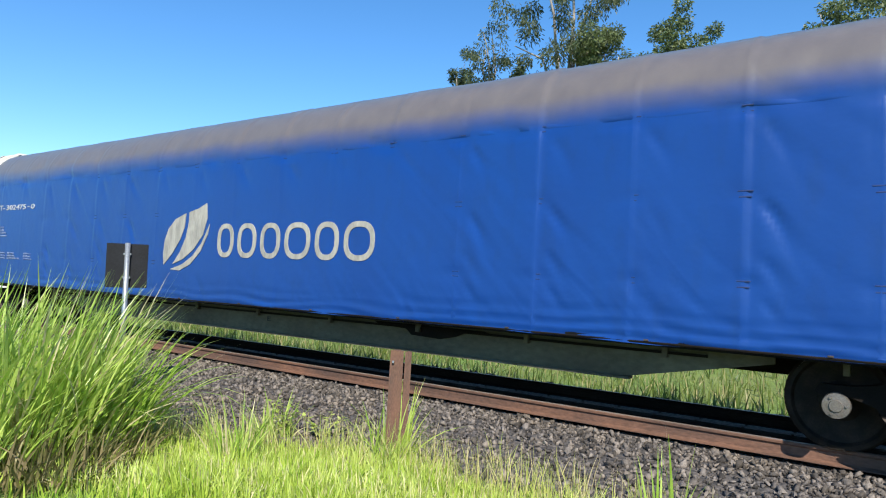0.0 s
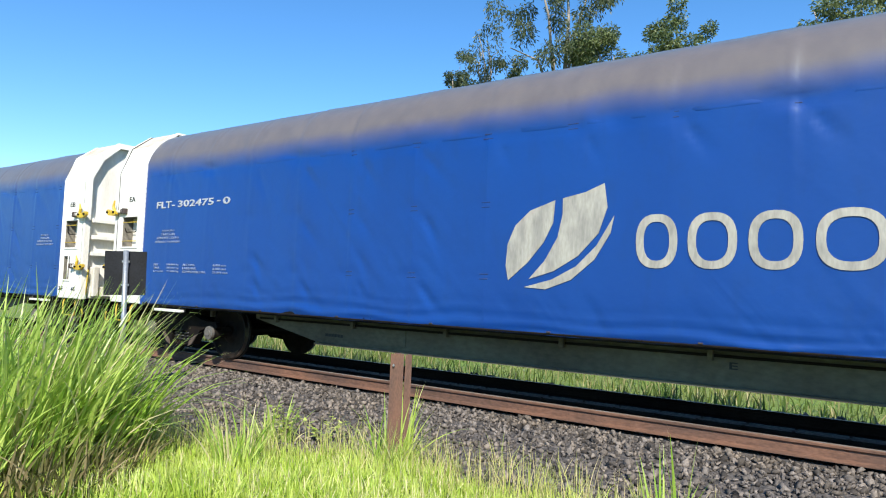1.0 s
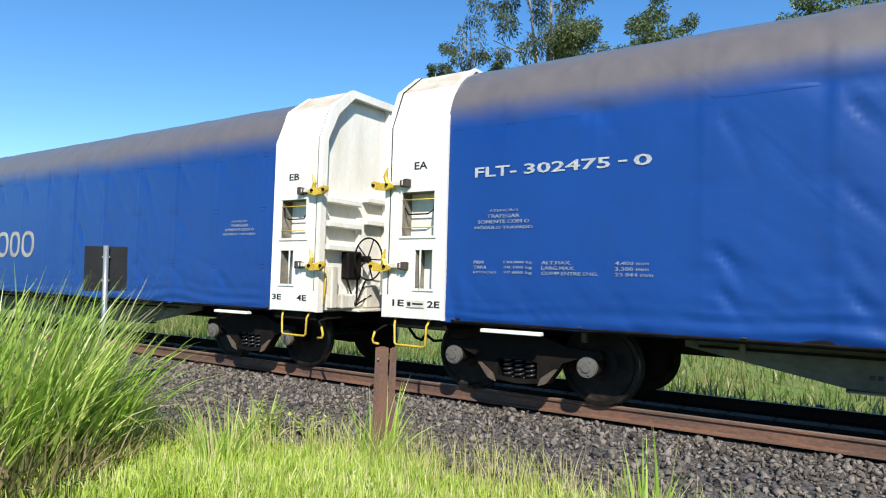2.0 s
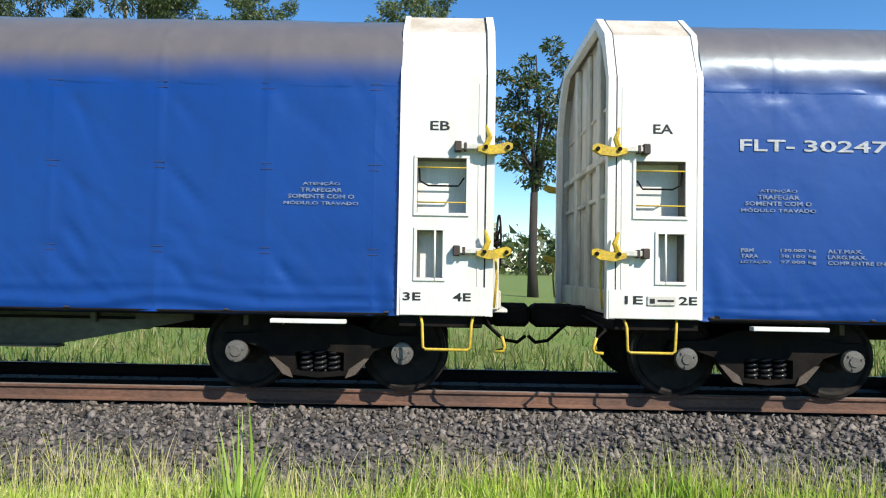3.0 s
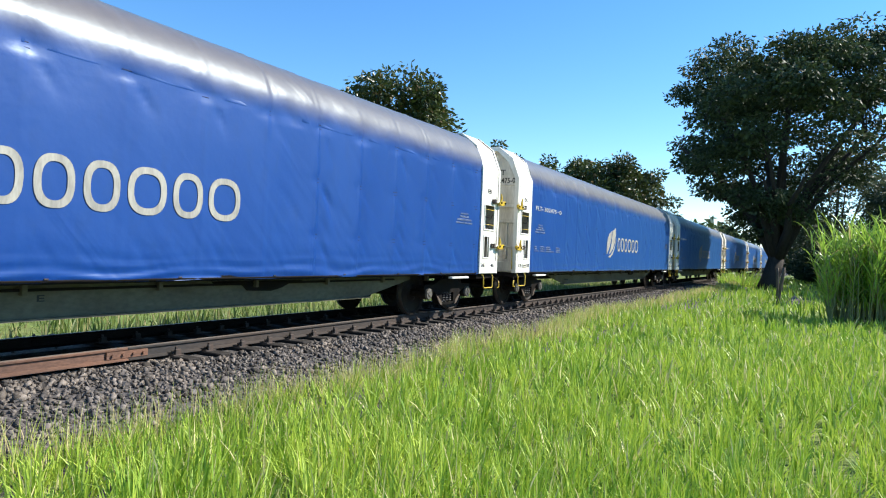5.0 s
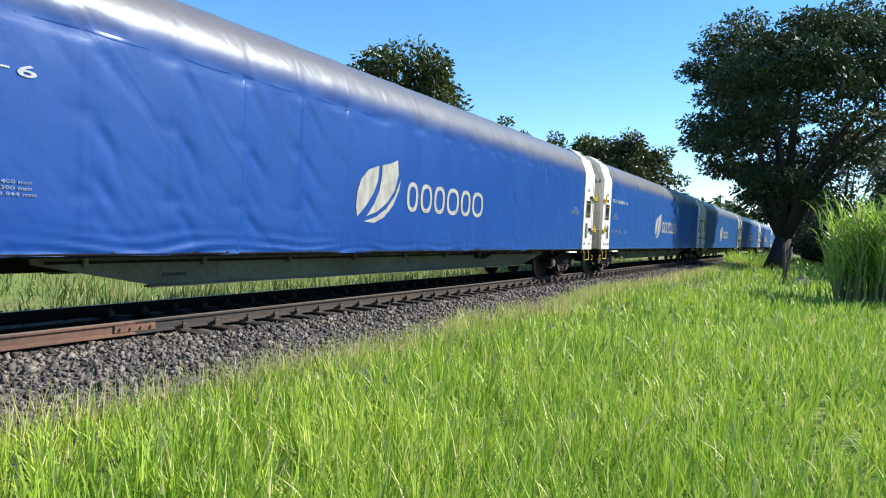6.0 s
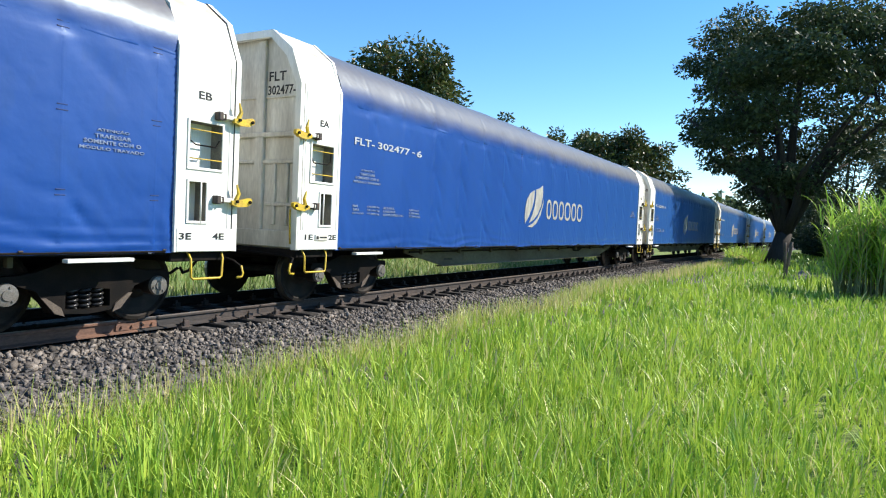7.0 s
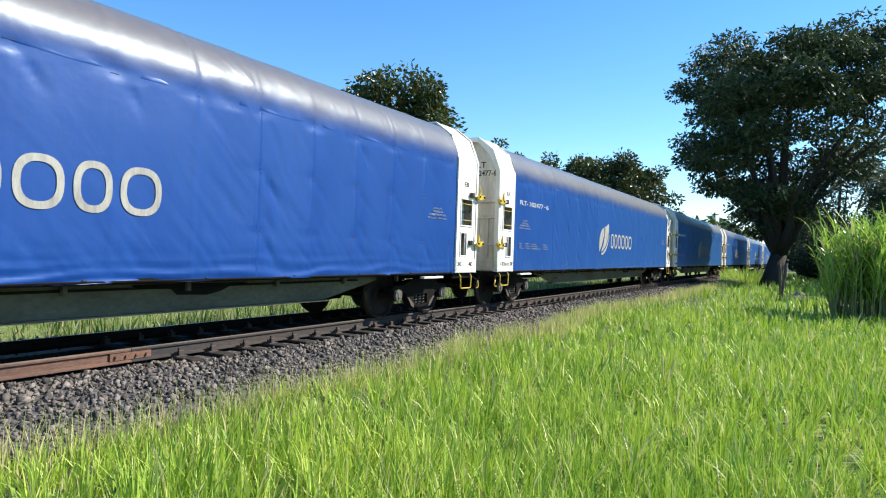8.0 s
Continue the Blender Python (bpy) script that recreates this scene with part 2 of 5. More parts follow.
M_POST = material("rusty_post_steel", (0.15, 0.075, 0.047), 0.75, other=(0.085, 0.05, 0.038), scale=4, amount=0.8, fine=50, bump=0.15, stretch=(2, 2, 0.5))
M_GALV = material("galvanised_steel", (0.36, 0.38, 0.39), 0.4, 0.6, other=(0.26, 0.28, 0.29), scale=14)
M_SIGNBACK = material("dark_sign_back", (0.015, 0.016, 0.019), 0.7, other=(0.012, 0.012, 0.012), scale=6, spec=0.2)
M_OLDWOOD = material("grey_post_wood", (0.12, 0.095, 0.07), 0.9, other=(0.05, 0.04, 0.03), scale=6, amount=0.8, bump=0.5, stretch=(3, 3, 0.4))
M_SAND = material("bare_sandy_soil", (0.20, 0.165, 0.12), 0.95, other=(0.13, 0.11, 0.07), scale=3, amount=0.7, bump=0.4)
M_GRASS = leaf_material("meadow_grass", (0.20, 0.355, 0.030), (0.50, 0.61, 0.09), (0.66, 0.60, 0.28), 0.08, 0.30, 0.5)
M_LIME = leaf_material("lime_grass", (0.36, 0.50, 0.06), (0.66, 0.74, 0.20), (0.74, 0.68, 0.38), 0.14, 0.36, 0.4, 1.6)
M_DRYGRASS = leaf_material("straw_edged_grass", (0.32, 0.43, 0.07), (0.56, 0.56, 0.17), (0.66, 0.56, 0.28), 0.35, 0.35)
M_FARGRASS = leaf_material("verge_grass", (0.07, 0.13, 0.022), (0.21, 0.26, 0.06), (0.42, 0.37, 0.17), 0.26, 0.45)
M_TALL = leaf_material("guinea_grass", (0.24, 0.39, 0.045), (0.56, 0.68, 0.17), (0.68, 0.60, 0.34), 0.10, 0.38, 0.30, 2.2)
M_SKIRT = leaf_material("shade_dark_withered_grass", (0.075, 0.085, 0.022), (0.20, 0.18, 0.07), (0.30, 0.24, 0.12), 0.3, 0.15, 0.6, 2.0)
M_CANE = leaf_material("cane_leaf", (0.18, 0.34, 0.04), (0.42, 0.56, 0.09), (0.40, 0.35, 0.15), 0.08, 0.45, 0.35)
M_CANESTALK = material("cane_stalk", (0.20, 0.22, 0.07), 0.6, other=(0.26, 0.21, 0.10), scale=6)
M_LEAF = leaf_material("dark_broad_leaf", (0.022, 0.042, 0.016), (0.075, 0.102, 0.038), None, 0, 0.2, 0.6, 0.35)
M_LEAF_MANGO = leaf_material("mango_leaf", (0.035, 0.062, 0.016), (0.095, 0.115, 0.03), (0.16, 0.11, 0.04), 0.06, 0.22, 0.38, 0.4)
M_LEAF_EUC = leaf_material("eucalyptus_leaf", (0.045, 0.068, 0.032), (0.115, 0.14, 0.065), None, 0, 0.3, 0.45, 0.4)
M_LEAF_LIGHT = leaf_material("light_tree_leaf", (0.07, 0.105, 0.035), (0.17, 0.205, 0.08), None, 0, 0.3, 0.45, 0.4)
M_BARK = material("dark_bark", (0.034, 0.028, 0.023), 0.9, other=(0.06, 0.05, 0.042), scale=5, amount=0.6, bump=0.5, stretch=(2, 2, 0.4))
M_BARK_PALE = material("pale_eucalyptus_bark", (0.34, 0.30, 0.25), 0.8, other=(0.17, 0.13, 0.10), scale=3, amount=0.7, bump=0.2, stretch=(2, 2, 0.3))


# ---- building helpers ----
def part(name, bm, mat, parent=None, label="", smooth=False):
    me = bpy.data.meshes.new(name)
    bmesh.ops.recalc_face_normals(bm, faces=bm.faces)
    bm.to_mesh(me)
    bm.free()
    for one in (mat if isinstance(mat, (list, tuple)) else [mat]):
        me.materials.append(one)
    if smooth:
        me.polygons.foreach_set("use_smooth", [True] * len(me.polygons))
    ob = new(name, me)
    ob.parent = parent
    if label:
        ob["label"] = label
    return ob


def box(bm, x0, x1, y0, y1, z0, z1, bevel=0.0, turn=None, mat=0):
    m = Matrix.Translation(((x0 + x1) / 2, (y0 + y1) / 2, (z0 + z1) / 2))
    if turn is not None:
        m = m @ turn
    m = m @ Matrix.Diagonal((abs(x1 - x0), abs(y1 - y0), abs(z1 - z0), 1))
    made = bmesh.ops.create_cube(bm, size=1, matrix=m)["verts"]
    faces = list({f for v in made for f in v.link_faces})
    if bevel:
        edges = list({e for v in made for e in v.link_edges})
        faces = bmesh.ops.bevel(bm, geom=edges, offset=bevel, segments=1, affect="EDGES")["faces"] + [f for f in faces if f.is_valid]
    for f in faces:
        if f.is_valid:
            f.material_index = mat


def tube(bm, pts, r, n=8, mat=0, close=True):
    pts = [Vector(p) for p in pts]
    rings = []
    radii = r if isinstance(r, (list, tuple)) else [r] * len(pts)
    side = None
    for i, p in enumerate(pts):
        d = (pts[min(i + 1, len(pts) - 1)] - pts[max(i - 1, 0)]).normalized()
        if side is None:
            side = d.orthogonal().normalized()
        side = (side - d * side.dot(d))
        side = side.normalized() if side.length > 1e-6 else d.orthogonal().normalized()
        up = d.cross(side)
        rings.append([bm.verts.new(p + (side * math.cos(a) + up * math.sin(a)) * radii[i]) for a in [2 * math.pi * k / n for k in range(n)]])
    for a, b in zip(rings, rings[1:]):
        for k in range(n):
            bm.faces.new((a[k], a[(k + 1) % n], b[(k + 1) % n], b[k])).material_index = mat
    if close:
        bm.faces.new(rings[0][::-1]).material_index = mat
        bm.faces.new(rings[-1]).material_index = mat


def extrude(bm, outline, x0, x1, mat=0, caps=True, steps=1):
    """An outline in (y, z), drawn out along x."""
    rows = [[bm.verts.new((x0 + (x1 - x0) * s / steps, y, z)) for y, z in outline] for s in range(steps + 1)]
    n = len(outline)
    for a, b in zip(rows, rows[1:]):
        for k in range(n):
            bm.faces.new((a[k], a[(k + 1) % n], b[(k + 1) % n], b[k])).material_index = mat
    if caps:
        bm.faces.new(rows[0]).material_index = mat
        bm.faces.new(rows[-1][::-1]).material_index = mat


def plate(bm, outline, y0, y1, mat=0):
    """An outline in (x, z), with thickness along y."""
    a = [bm.verts.new((x, y0, z)) for x, z in outline]
    b = [bm.verts.new((x, y1, z)) for x, z in outline]
    n = len(outline)
    for k in range(n):
        bm.faces.new((a[k], a[(k + 1) % n], b[(k + 1) % n], b[k])).material_index = mat
    bm.faces.new(a[::-1]).material_index = mat
    bm.faces.new(b).material_index = mat


def lathe_y(bm, profile, n=32, mats=None):
    """A profile in (radius, y), turned about the y axis."""
    rows = [[bm.verts.new((r * math.cos(a), y, r * math.sin(a))) for a in [2 * math.pi * k / n for k in range(n)]] for r, y in profile]
    for i, (a, b) in enumerate(zip(rows, rows[1:])):
        for k in range(n):
            bm.faces.new((a[k], a[(k + 1) % n], b[(k + 1) % n], b[k])).material_index = mats[i] if mats else 0
    bm.faces.new(rows[0]).material_index = mats[0] if mats else 0
    bm.faces.new(rows[-1][::-1]).material_index = mats[-1] if mats else 0


def quick_mesh(name, verts, tris, mat, smooth=False):
    """One mesh object from number arrays."""
    me = bpy.data.meshes.new(name)
    verts, tris = np.asarray(verts, np.float32), np.asarray(tris, np.int32)
    me.vertices.add(len(verts))
    me.vertices.foreach_set("co", verts.ravel())
    me.loops.add(tris.size)
    me.loops.foreach_set("vertex_index", tris.ravel())
    me.polygons.add(len(tris))
    me.polygons.foreach_set("loop_start", np.arange(0, tris.size, 3, dtype=np.int32))
    me.update(calc_edges=True)
    if smooth:
        me.polygons.foreach_set("use_smooth", [True] * len(me.polygons))
    me.materials.append(mat)
    return new(name, me)


def lettering(name, text, x, z, y, height, width, mat, parent, facing="side"):
    """Built-in letters on a wall that faces -y (side) or along x (rear: -x, front: +x), fitted to a height and width."""
    cu = bpy.data.curves.new(name, "FONT")
    cu.body = text
    cu.extrude = 0.02
    cu.resolution_u = 2
    cu.offset = 0.016
    tmp = new("tmp", cu)
    me = bpy.data.meshes.new_from_object(tmp.evaluated_get(bpy.context.evaluated_depsgraph_get()))
    bpy.data.objects.remove(tmp)
    bpy.data.curves.remove(cu)
    co = np.empty(len(me.vertices) * 3)
    me.vertices.foreach_get("co", co)
    co = co.reshape(-1, 3)
    lo, hi = co.min(0), co.max(0)
    a = (co[:, 0] - lo[0]) / (hi[0] - lo[0]) * width
    b = (co[:, 1] - lo[1]) / (hi[1] - lo[1]) * height
    d = np.where(co[:, 2] > 0, 0.004, -0.006)
    if facing == "side":
        out = np.stack([x + a, y - d, z + b], 1)
    elif facing == "rear":
        out = np.stack([x - d, y - a, z + b], 1)
    else:
        out = np.stack([x + d, y + a, z + b], 1)
    me.vertices.foreach_set("co", out.ravel())
    me.materials.append(mat)
    me.name = name
    ob = new(name, me)
    ob.parent = parent
    return ob


# ---- the wagon, built once at its middle, rails at z = 0, nose to +x ----
HALF = PITCH / 2
HW = 1.65
HOOD0, HOOD1 = 0.685, 1.60     # the end hood, measured from the coupling
ARCH = [(-HW, 0.93), (-HW, 3.50), (-1.44, 4.03), (-1.03, 4.35), (1.03, 4.35), (1.44, 4.03), (HW, 3.50), (HW, 0.93)]
RIB = 1.15
RIB0 = HALF - 3.03          # one of the ribs; the others follow at even steps


def calm(x, z):
    """1 on free cloth, less on the stiff painted fields."""
    k = 1.0
    for x0, x1, z0, z1 in ((-2.5, 3.3, 1.4, 2.8), (-10.1, -7.6, 1.35, 2.95), (8.9, 10.1, 1.9, 2.5)):
        dx, dz = max(x0 - x, x - x1, 0.0), max(z0 - z, z - z1, 0.0)
        k = min(k, 0.12 + math.hypot(dx, dz) / 0.5)
    return min(k, 1.0)


def curtain_relief(x, z, seed):
    """How far the curtain lies inside its outermost plane, in metres."""
    q = (x - RIB0) / RIB
    ph = q - math.floor(q)
    col = math.floor(q)
    drop = min(1.0, max(0.0, (3.6 - z) / 2.6))
    v = 0.013 * math.sin(math.pi * ph) * (0.4 + 0.6 * math.sin(math.pi * drop))
    w = noise.noise((x * 0.5 + seed, z * 0.7, 1.7))
    w2 = noise.noise((x * 0.33 - seed, z * 0.5, 7.1))
    w3 = noise.noise((col * 3.7 + seed, 0.3, 2.2))
    for power, lean, freq, shift in ((max(0.0, w2 + 0.12 + 0.5 * w3), 1.0, 9.5, 0.0), (max(0.0, -w2 + 0.05 - 0.3 * w3), 1.6, 7.5, 2.0)):
        crest = 0.5 + 0.5 * math.sin((x + lean * (z - 2.2)) * freq + 4.5 * w + shift)
        v += 0.008 * power * crest ** 8
    # creases that fan out of the tie-down loops, down towards the next rib
    u = ph * RIB
    for j, (za, size) in enumerate(((3.33, 0.7), (2.50, 1.0), (1.95, 0.6), (1.57, 0.75))):
        for i, slope in enumerate((0.85, 1.25, 1.9)):
            power = 0.55 + noise.noise((col * 5.3 + seed, j * 3.1 + 0.4, i * 2.7 + 0.2))
            if power <= 0.25:
                continue
            n = math.hypot(1, slope)
            dx, dz = u - 0.06 * i, z - za
            along, off = (dx - slope * dz) / n, (slope * dx + dz) / n
            off += 0.04 * noise.noise((along * 2 + col, i, seed))
            if 0.05 < along < 1.3 and abs(off) < 0.2:
                reach = min(1.0, (along - 0.05) / 0.2) * max(0.0, 1 - along / (0.8 + 0.5 * power))
                v += 0.024 * size * power * reach * math.exp(-(off / 0.045) ** 2)
    # pulls at the tie-down loops on the ribs
    near_rib = min(ph, 1 - ph) * RIB
    for zt in (3.36, 2.49, 1.59):
        d2 = (near_rib / 0.28) ** 2 + ((z - zt) / 0.06) ** 2
        v += (0.016 * math.exp(-d2) if zt > 3 else 0.008 * math.exp(-d2)) + 0.006 * math.exp(-(near_rib / 0.09) ** 2 - ((z - zt) / 0.15) ** 2)
    # each panel lies a little askew between its ribs
    v += 0.016 * (ph - 0.5) * noise.noise((col * 2.9 + seed, 4.4, 0.6)) * 2 + 0.007 * math.exp(-((near_rib - 0.07) / 0.05) ** 2) * (0.4 + noise.noise((col * 1.7 - seed, z * 1.1, 8.2)))
    if z < 1.40:
        k = (1.40 - z) / 0.4
        v += 0.027 * k * (0.5 + 0.5 * math.sin(z * 42 + 6 * noise.noise((x * 0.7, z * 2, seed)))) * (0.4 + abs(noise.noise((x * 0.9, 3.3, seed))))
    if 3.3 < z < 3.8:
        v += 0.034 * max(0, noise.noise((x * 1.5, z * 7 + x * 0.9, seed + 3)) + 0.05)
    v *= calm(x, z)
    edge = min(1.0, (10.32 - abs(x)) / 0.5)
    v *= 0.25 + 0.75 * edge
    if edge < 1 and z < 1.9:
        v += 0.03 * (1 - edge) * (0.5 + 0.5 * math.sin(x * 22 + z * 5)) * (1.9 - z)
    v -= 0.0025 * math.exp(-(near_rib / 0.04) ** 2)
    return max(v + 0.005, 0.0) + 0.002


def build_curtain(parent, seed):
    half_outline = [(-HW + 0.012, 0.92 + 2.58 * (k / 44) ** 1.3) for k in range(45)]
    half_outline += [(-1.635, 3.62), (-1.58, 3.78), (-1.50, 3.93), (-1.40, 4.06), (-1.26, 4.18), (-1.05, 4.29), (-0.7, 4.35), (-0.3, 4.375)]
    outline = half_outline + [(-y, z) for y, z in reversed(half_outline[:45:22] + half_outline[45:])]
    nx = 480
    bm = bmesh.new()
    rows = []
    for i in range(nx + 1):
        x = -10.32 + 20.64 * i / nx
        row = []
        for y, z in outline:
            s = -1 if y < 0 else 1
            rel = curtain_relief(x, z, seed + (0 if y < 0 else 40))
            hem = 0.012 * noise.noise((x * 1.1, seed, s)) if z < 0.95 else 0
            if z <= 3.5:
                row.append(bm.verts.new((x, y - s * rel, z + hem)))
            else:
                k = rel * 0.8
                row.append(bm.verts.new((x, y - s * k * 0.7, z - k)))
        rows.append(row)
    for a, b in zip(rows, rows[1:]):
        for k in range(len(outline) - 1):
            bm.faces.new((a[k], a[k + 1], b[k + 1], b[k]))
    return part("curtain", bm, M_TARP, parent, "blue vinyl curtain with dusty grey-brown roof and wrinkles", smooth=True)


def build_straps(curtain, seed):
    """Welded seams over the ribs, each with two tie-down loops, and the edge of the roof cloth that laps over them."""
    def skin(x, z):
        return -(HW - 0.012 - curtain_relief(x, z, seed))
    for k in range(-5, 13):
        x = RIB0 - k * RIB
        if abs(x) > 10.1:
            continue
        if not -2.4 < x < 3.2:
            bm = bmesh.new()
            rows = []
            for i in range(41):
                z = 0.97 + 2.37 * i / 40
                rows.append([bm.verts.new((x + dx, skin(x + dx, z) - out, z)) for dx, out in ((-0.035, -0.0008), (-0.012, 0.0002), (0.012, 0.0002), (0.035, -0.0008))])
            for a, b in zip(rows, rows[1:]):
                for j in range(3):
                    bm.faces.new((a[j], a[j + 1], b[j + 1], b[j]))
            part("seam", bm, M_TARP, curtain, smooth=True)
        for z in (3.39, 3.33, 2.52, 2.46, 1.62, 1.56):
            if z < 3 and -2.4 < x < 3.2:
                continue
            bm = bmesh.new()
            y = skin(x, z)
            wide = 0.05 + 0.05 * abs(noise.noise((x * 3.1, z * 9.7, seed)))
            box(bm, x - wide, x + wide, y - 0.003, y + 0.005, z - 0.006, z + 0.006, 0.002)
            part("tie_loop", bm, M_TIE, curtain, "dark webbing loop")
    bm = bmesh.new()
    rows = []
    for i in range(431):
        x = -10.3 + 20.6 * i / 430
        q = (x - RIB0) / RIB
        z = 3.375 - 0.016 * math.sin(math.pi * (q - math.floor(q))) + 0.012 * noise.noise((x * 1.7, seed, 0.4))
        rows.append([bm.verts.new((x, skin(x, z + dz) - out, z + dz)) for dz, out in ((0.05, -0.001), (0.02, 0.0008), (0.0, 0.0010), (-0.008, -0.002))])
    for a, b in zip(rows, rows[1:]):
        for j in range(3):
            bm.faces.new((a[j], a[j + 1], b[j + 1], b[j]))
    part("roof_cloth_edge", bm, M_TARP, curtain, smooth=True)


def hood_side(bm, e, s, holes):
    """The side wall of an end hood, with openings; e: end (+1 nose, -1 tail), s: side (-1 near)."""
    xs = sorted({HOOD0, HOOD1, *[h[0] for h in holes], *[h[1] for h in holes]})
    zs = sorted({0.93, 3.5, *[h[2] for h in holes], *[h[3] for h in holes]})
    for x0, x1 in zip(xs, xs[1:]):
        for z0, z1 in zip(zs, zs[1:]):
            mx, mz = (x0 + x1) / 2, (z0 + z1) / 2
            if any(h[0] < mx < h[1] and h[2] < mz < h[3] for h in holes):
                continue
            v = [bm.verts.new((e * (HALF - x), s * (HW + 0.006), z)) for x, z in ((x0, z0), (x1, z0), (x1, z1), (x0, z1))]
            bm.faces.new(v)
    for x0, x1, z0, z1 in holes:       # pockets behind the openings
        yo, yi = s * (HW + 0.006), s * (HW - 0.2)
        q = [(x0, z0), (x1, z0), (x1, z1), (x0, z1)]
        o = [bm.verts.new((e * (HALF - x), yo, z)) for x, z in q]
        i = [bm.verts.new((e * (HALF - x), yi, z)) for x, z in q]
        # the pocket's side walls are coloured dark to deepen the shade inside
        for k in range(4):
            bm.faces.new((o[k], o[(k + 1) % 4], i[(k + 1) % 4], i[k])).material_index = 1
        bm.faces.new(i)


def build_end(wagon, e):
    tail = e < 0
    X = lambda d: e * (HALF - d)
    holes = [(0.90, 1.42, 2.02, 2.60), (1.14, 1.41, 1.33, 1.83)]
    bm = bmesh.new()
    for s in (-1, 1):
        hood_side(bm, e, s, holes)
    top = ARCH[1:-1]
    for (y0, z0), (y1, z1) in zip(top, top[1:]):
        bm.faces.new([bm.verts.new((X(d), y, z)) for d, y, z in ((HOOD0, y0, z0), (HOOD1, y0, z0), (HOOD1, y1, z1), (HOOD0, y1, z1))]).material_index = 2 if min(z0, z1) > 4.0 else 0
    bmesh.ops.remove_doubles(bm, verts=bm.verts, dist=0.008)
    # rim of the hood: a flange in the arch's outline, turned inwards
    for d0, d1, out, inn in ((0.60, HOOD0 - 0.002, 0.014, -0.10), (HOOD1 - 0.05, HOOD1 + 0.01, 0.012, -0.03)):
        ring = []
        for d, off in ((d0, out), (d1, out), (d1, inn), (d0, inn)):
            ring.append([bm.verts.new((X(d), y + off * (-1 if y < 0 else 1) * (1 if abs(y) > 1.1 else 0.35), z + (off if z > 3.6 else 0))) for y, z in ARCH])
        for a, b in zip(ring, ring[1:] + ring[:1]):
            for k in range(len(ARCH) - 1):
                bm.faces.new((a[k], a[k + 1], b[k + 1], b[k]))
        for k in (0, -1):
            bm.faces.new([r[k] for r in ring])
    hood = part("end_hood", bm, [M_WHITE, M_POCKET, M_HOODTOP], wagon, "white painted steel end hood with recessed step pockets")
    # dark joint between the hood and its rim
    bm = bmesh.new()
    ring = [[bm.verts.new((X(d), y * (HW + off) / HW, z + (off if z > 3.6 else 0))) for y, z in ARCH] for d, off in ((HOOD0, -0.02), (HOOD0, 0.011), (HOOD0 + 0.013, 0.011), (HOOD0 + 0.013, -0.02))]
    for a, b in zip(ring, ring[1:]):
        for k in range(len(ARCH) - 1):
            bm.faces.new((a[k], a[k + 1], b[k + 1], b[k]))
    part("rubber_seal", bm, M_INK, hood, "black rubber seal round the hood rim")
    # end wall with ribs
    depth = 0.78 if tail else 0.74
    bm = bmesh.new()
    wall = [(y * 0.985, z if z < 1 else z - 0.03) for y, z in ARCH]
    lo, hi = sorted((X(depth), X(depth + 0.06)))
    extrude(bm, wall, lo, hi)
    part("end_wall", bm, M_ENDWALL if tail else M_WHITE, wagon, "white ribbed steel end wall")
    face = X(depth)
    def proud(d):
        return sorted((face, face + e * d))
    if tail:
        ribs = [(-0.78, -0.60, 0.95, 4.25, 0.07), (0.60, 0.78, 0.95, 4.25, 0.07), (-0.08, 0.08, 0.95, 4.25, 0.05)]
        bars = [(-1.55, 1.55, 2.70, 2.78, 0.08), (-1.55, 1.55, 2.28, 2.34, 0.05), (-1.50, -0.85, 1.6, 1.66, 0.05), (-1.55, 1.55, 0.95, 1.22, 0.08), (-1.5, 1.5, 3.32, 3.36, 0.03)]
        ribs += [(-1.05, -0.98, 1.3, 2.28, 0.05), (-1.32, -1.25, 1.3, 2.28, 0.05)]
    else:
        ribs = [(-0.10, 0.12, 1.0, 4.28, 0.10), (-0.75, -0.62, 1.0, 2.4, 0.09)]
        bars = [(-1.5, -0.75, z, z + 0.09, 0.15) for z in (1.85, 2.20, 2.56)] + [(0.12, 1.5, z, z + 0.09, 0.16) for z in (1.85, 2.16, 2.52, 3.35)] + [(-0.62, -0.1, z, z + 0.09, 0.13) for z in (2.30, 2.66)] + [(-1.5, 1.5, 0.95, 1.2, 0.12)]
    for y0, y1, z0, z1, d in ribs + bars:
        bm = bmesh.new()
        a, b = proud(d)
        box(bm, a, b, y0, y1, z0, z1, 0.012)
        part("rib", bm, M_ENDWALL if tail else M_WHITE, wagon)
    # frames, rungs and corner posts on both sides
    for s in (-1, 1):
        Y = lambda p: s * (HW + p)
        for x0, x1, z0, z1 in holes:
            bm = bmesh.new()
            w = 0.035
            for a0, a1, b0, b1 in ((x0 - w, x1 + w, z1, z1 + w), (x0 - w, x1 + w, z0 - w, z0), (x0 - w, x0, z0, z1), (x1, x1 + w, z0, z1)):
                box(bm, min(X(a0), X(a1)), max(X(a0), X(a1)), min(Y(0.004), Y(0.022)), max(Y(0.004), Y(0.022)), b0, b1, 0.004)
            part("pocket_frame", bm, M_WHITE, hood)
        for z in (2.13, 2.50):
            bm = bmesh.new()
            tube(bm, [(X(0.88), Y(0.012), z), (X(1.44), Y(0.012), z)], 0.008)
            part("rung", bm, M_YELLOW, hood, "thin yellow step rung", smooth=True)
        bm = bmesh.new()
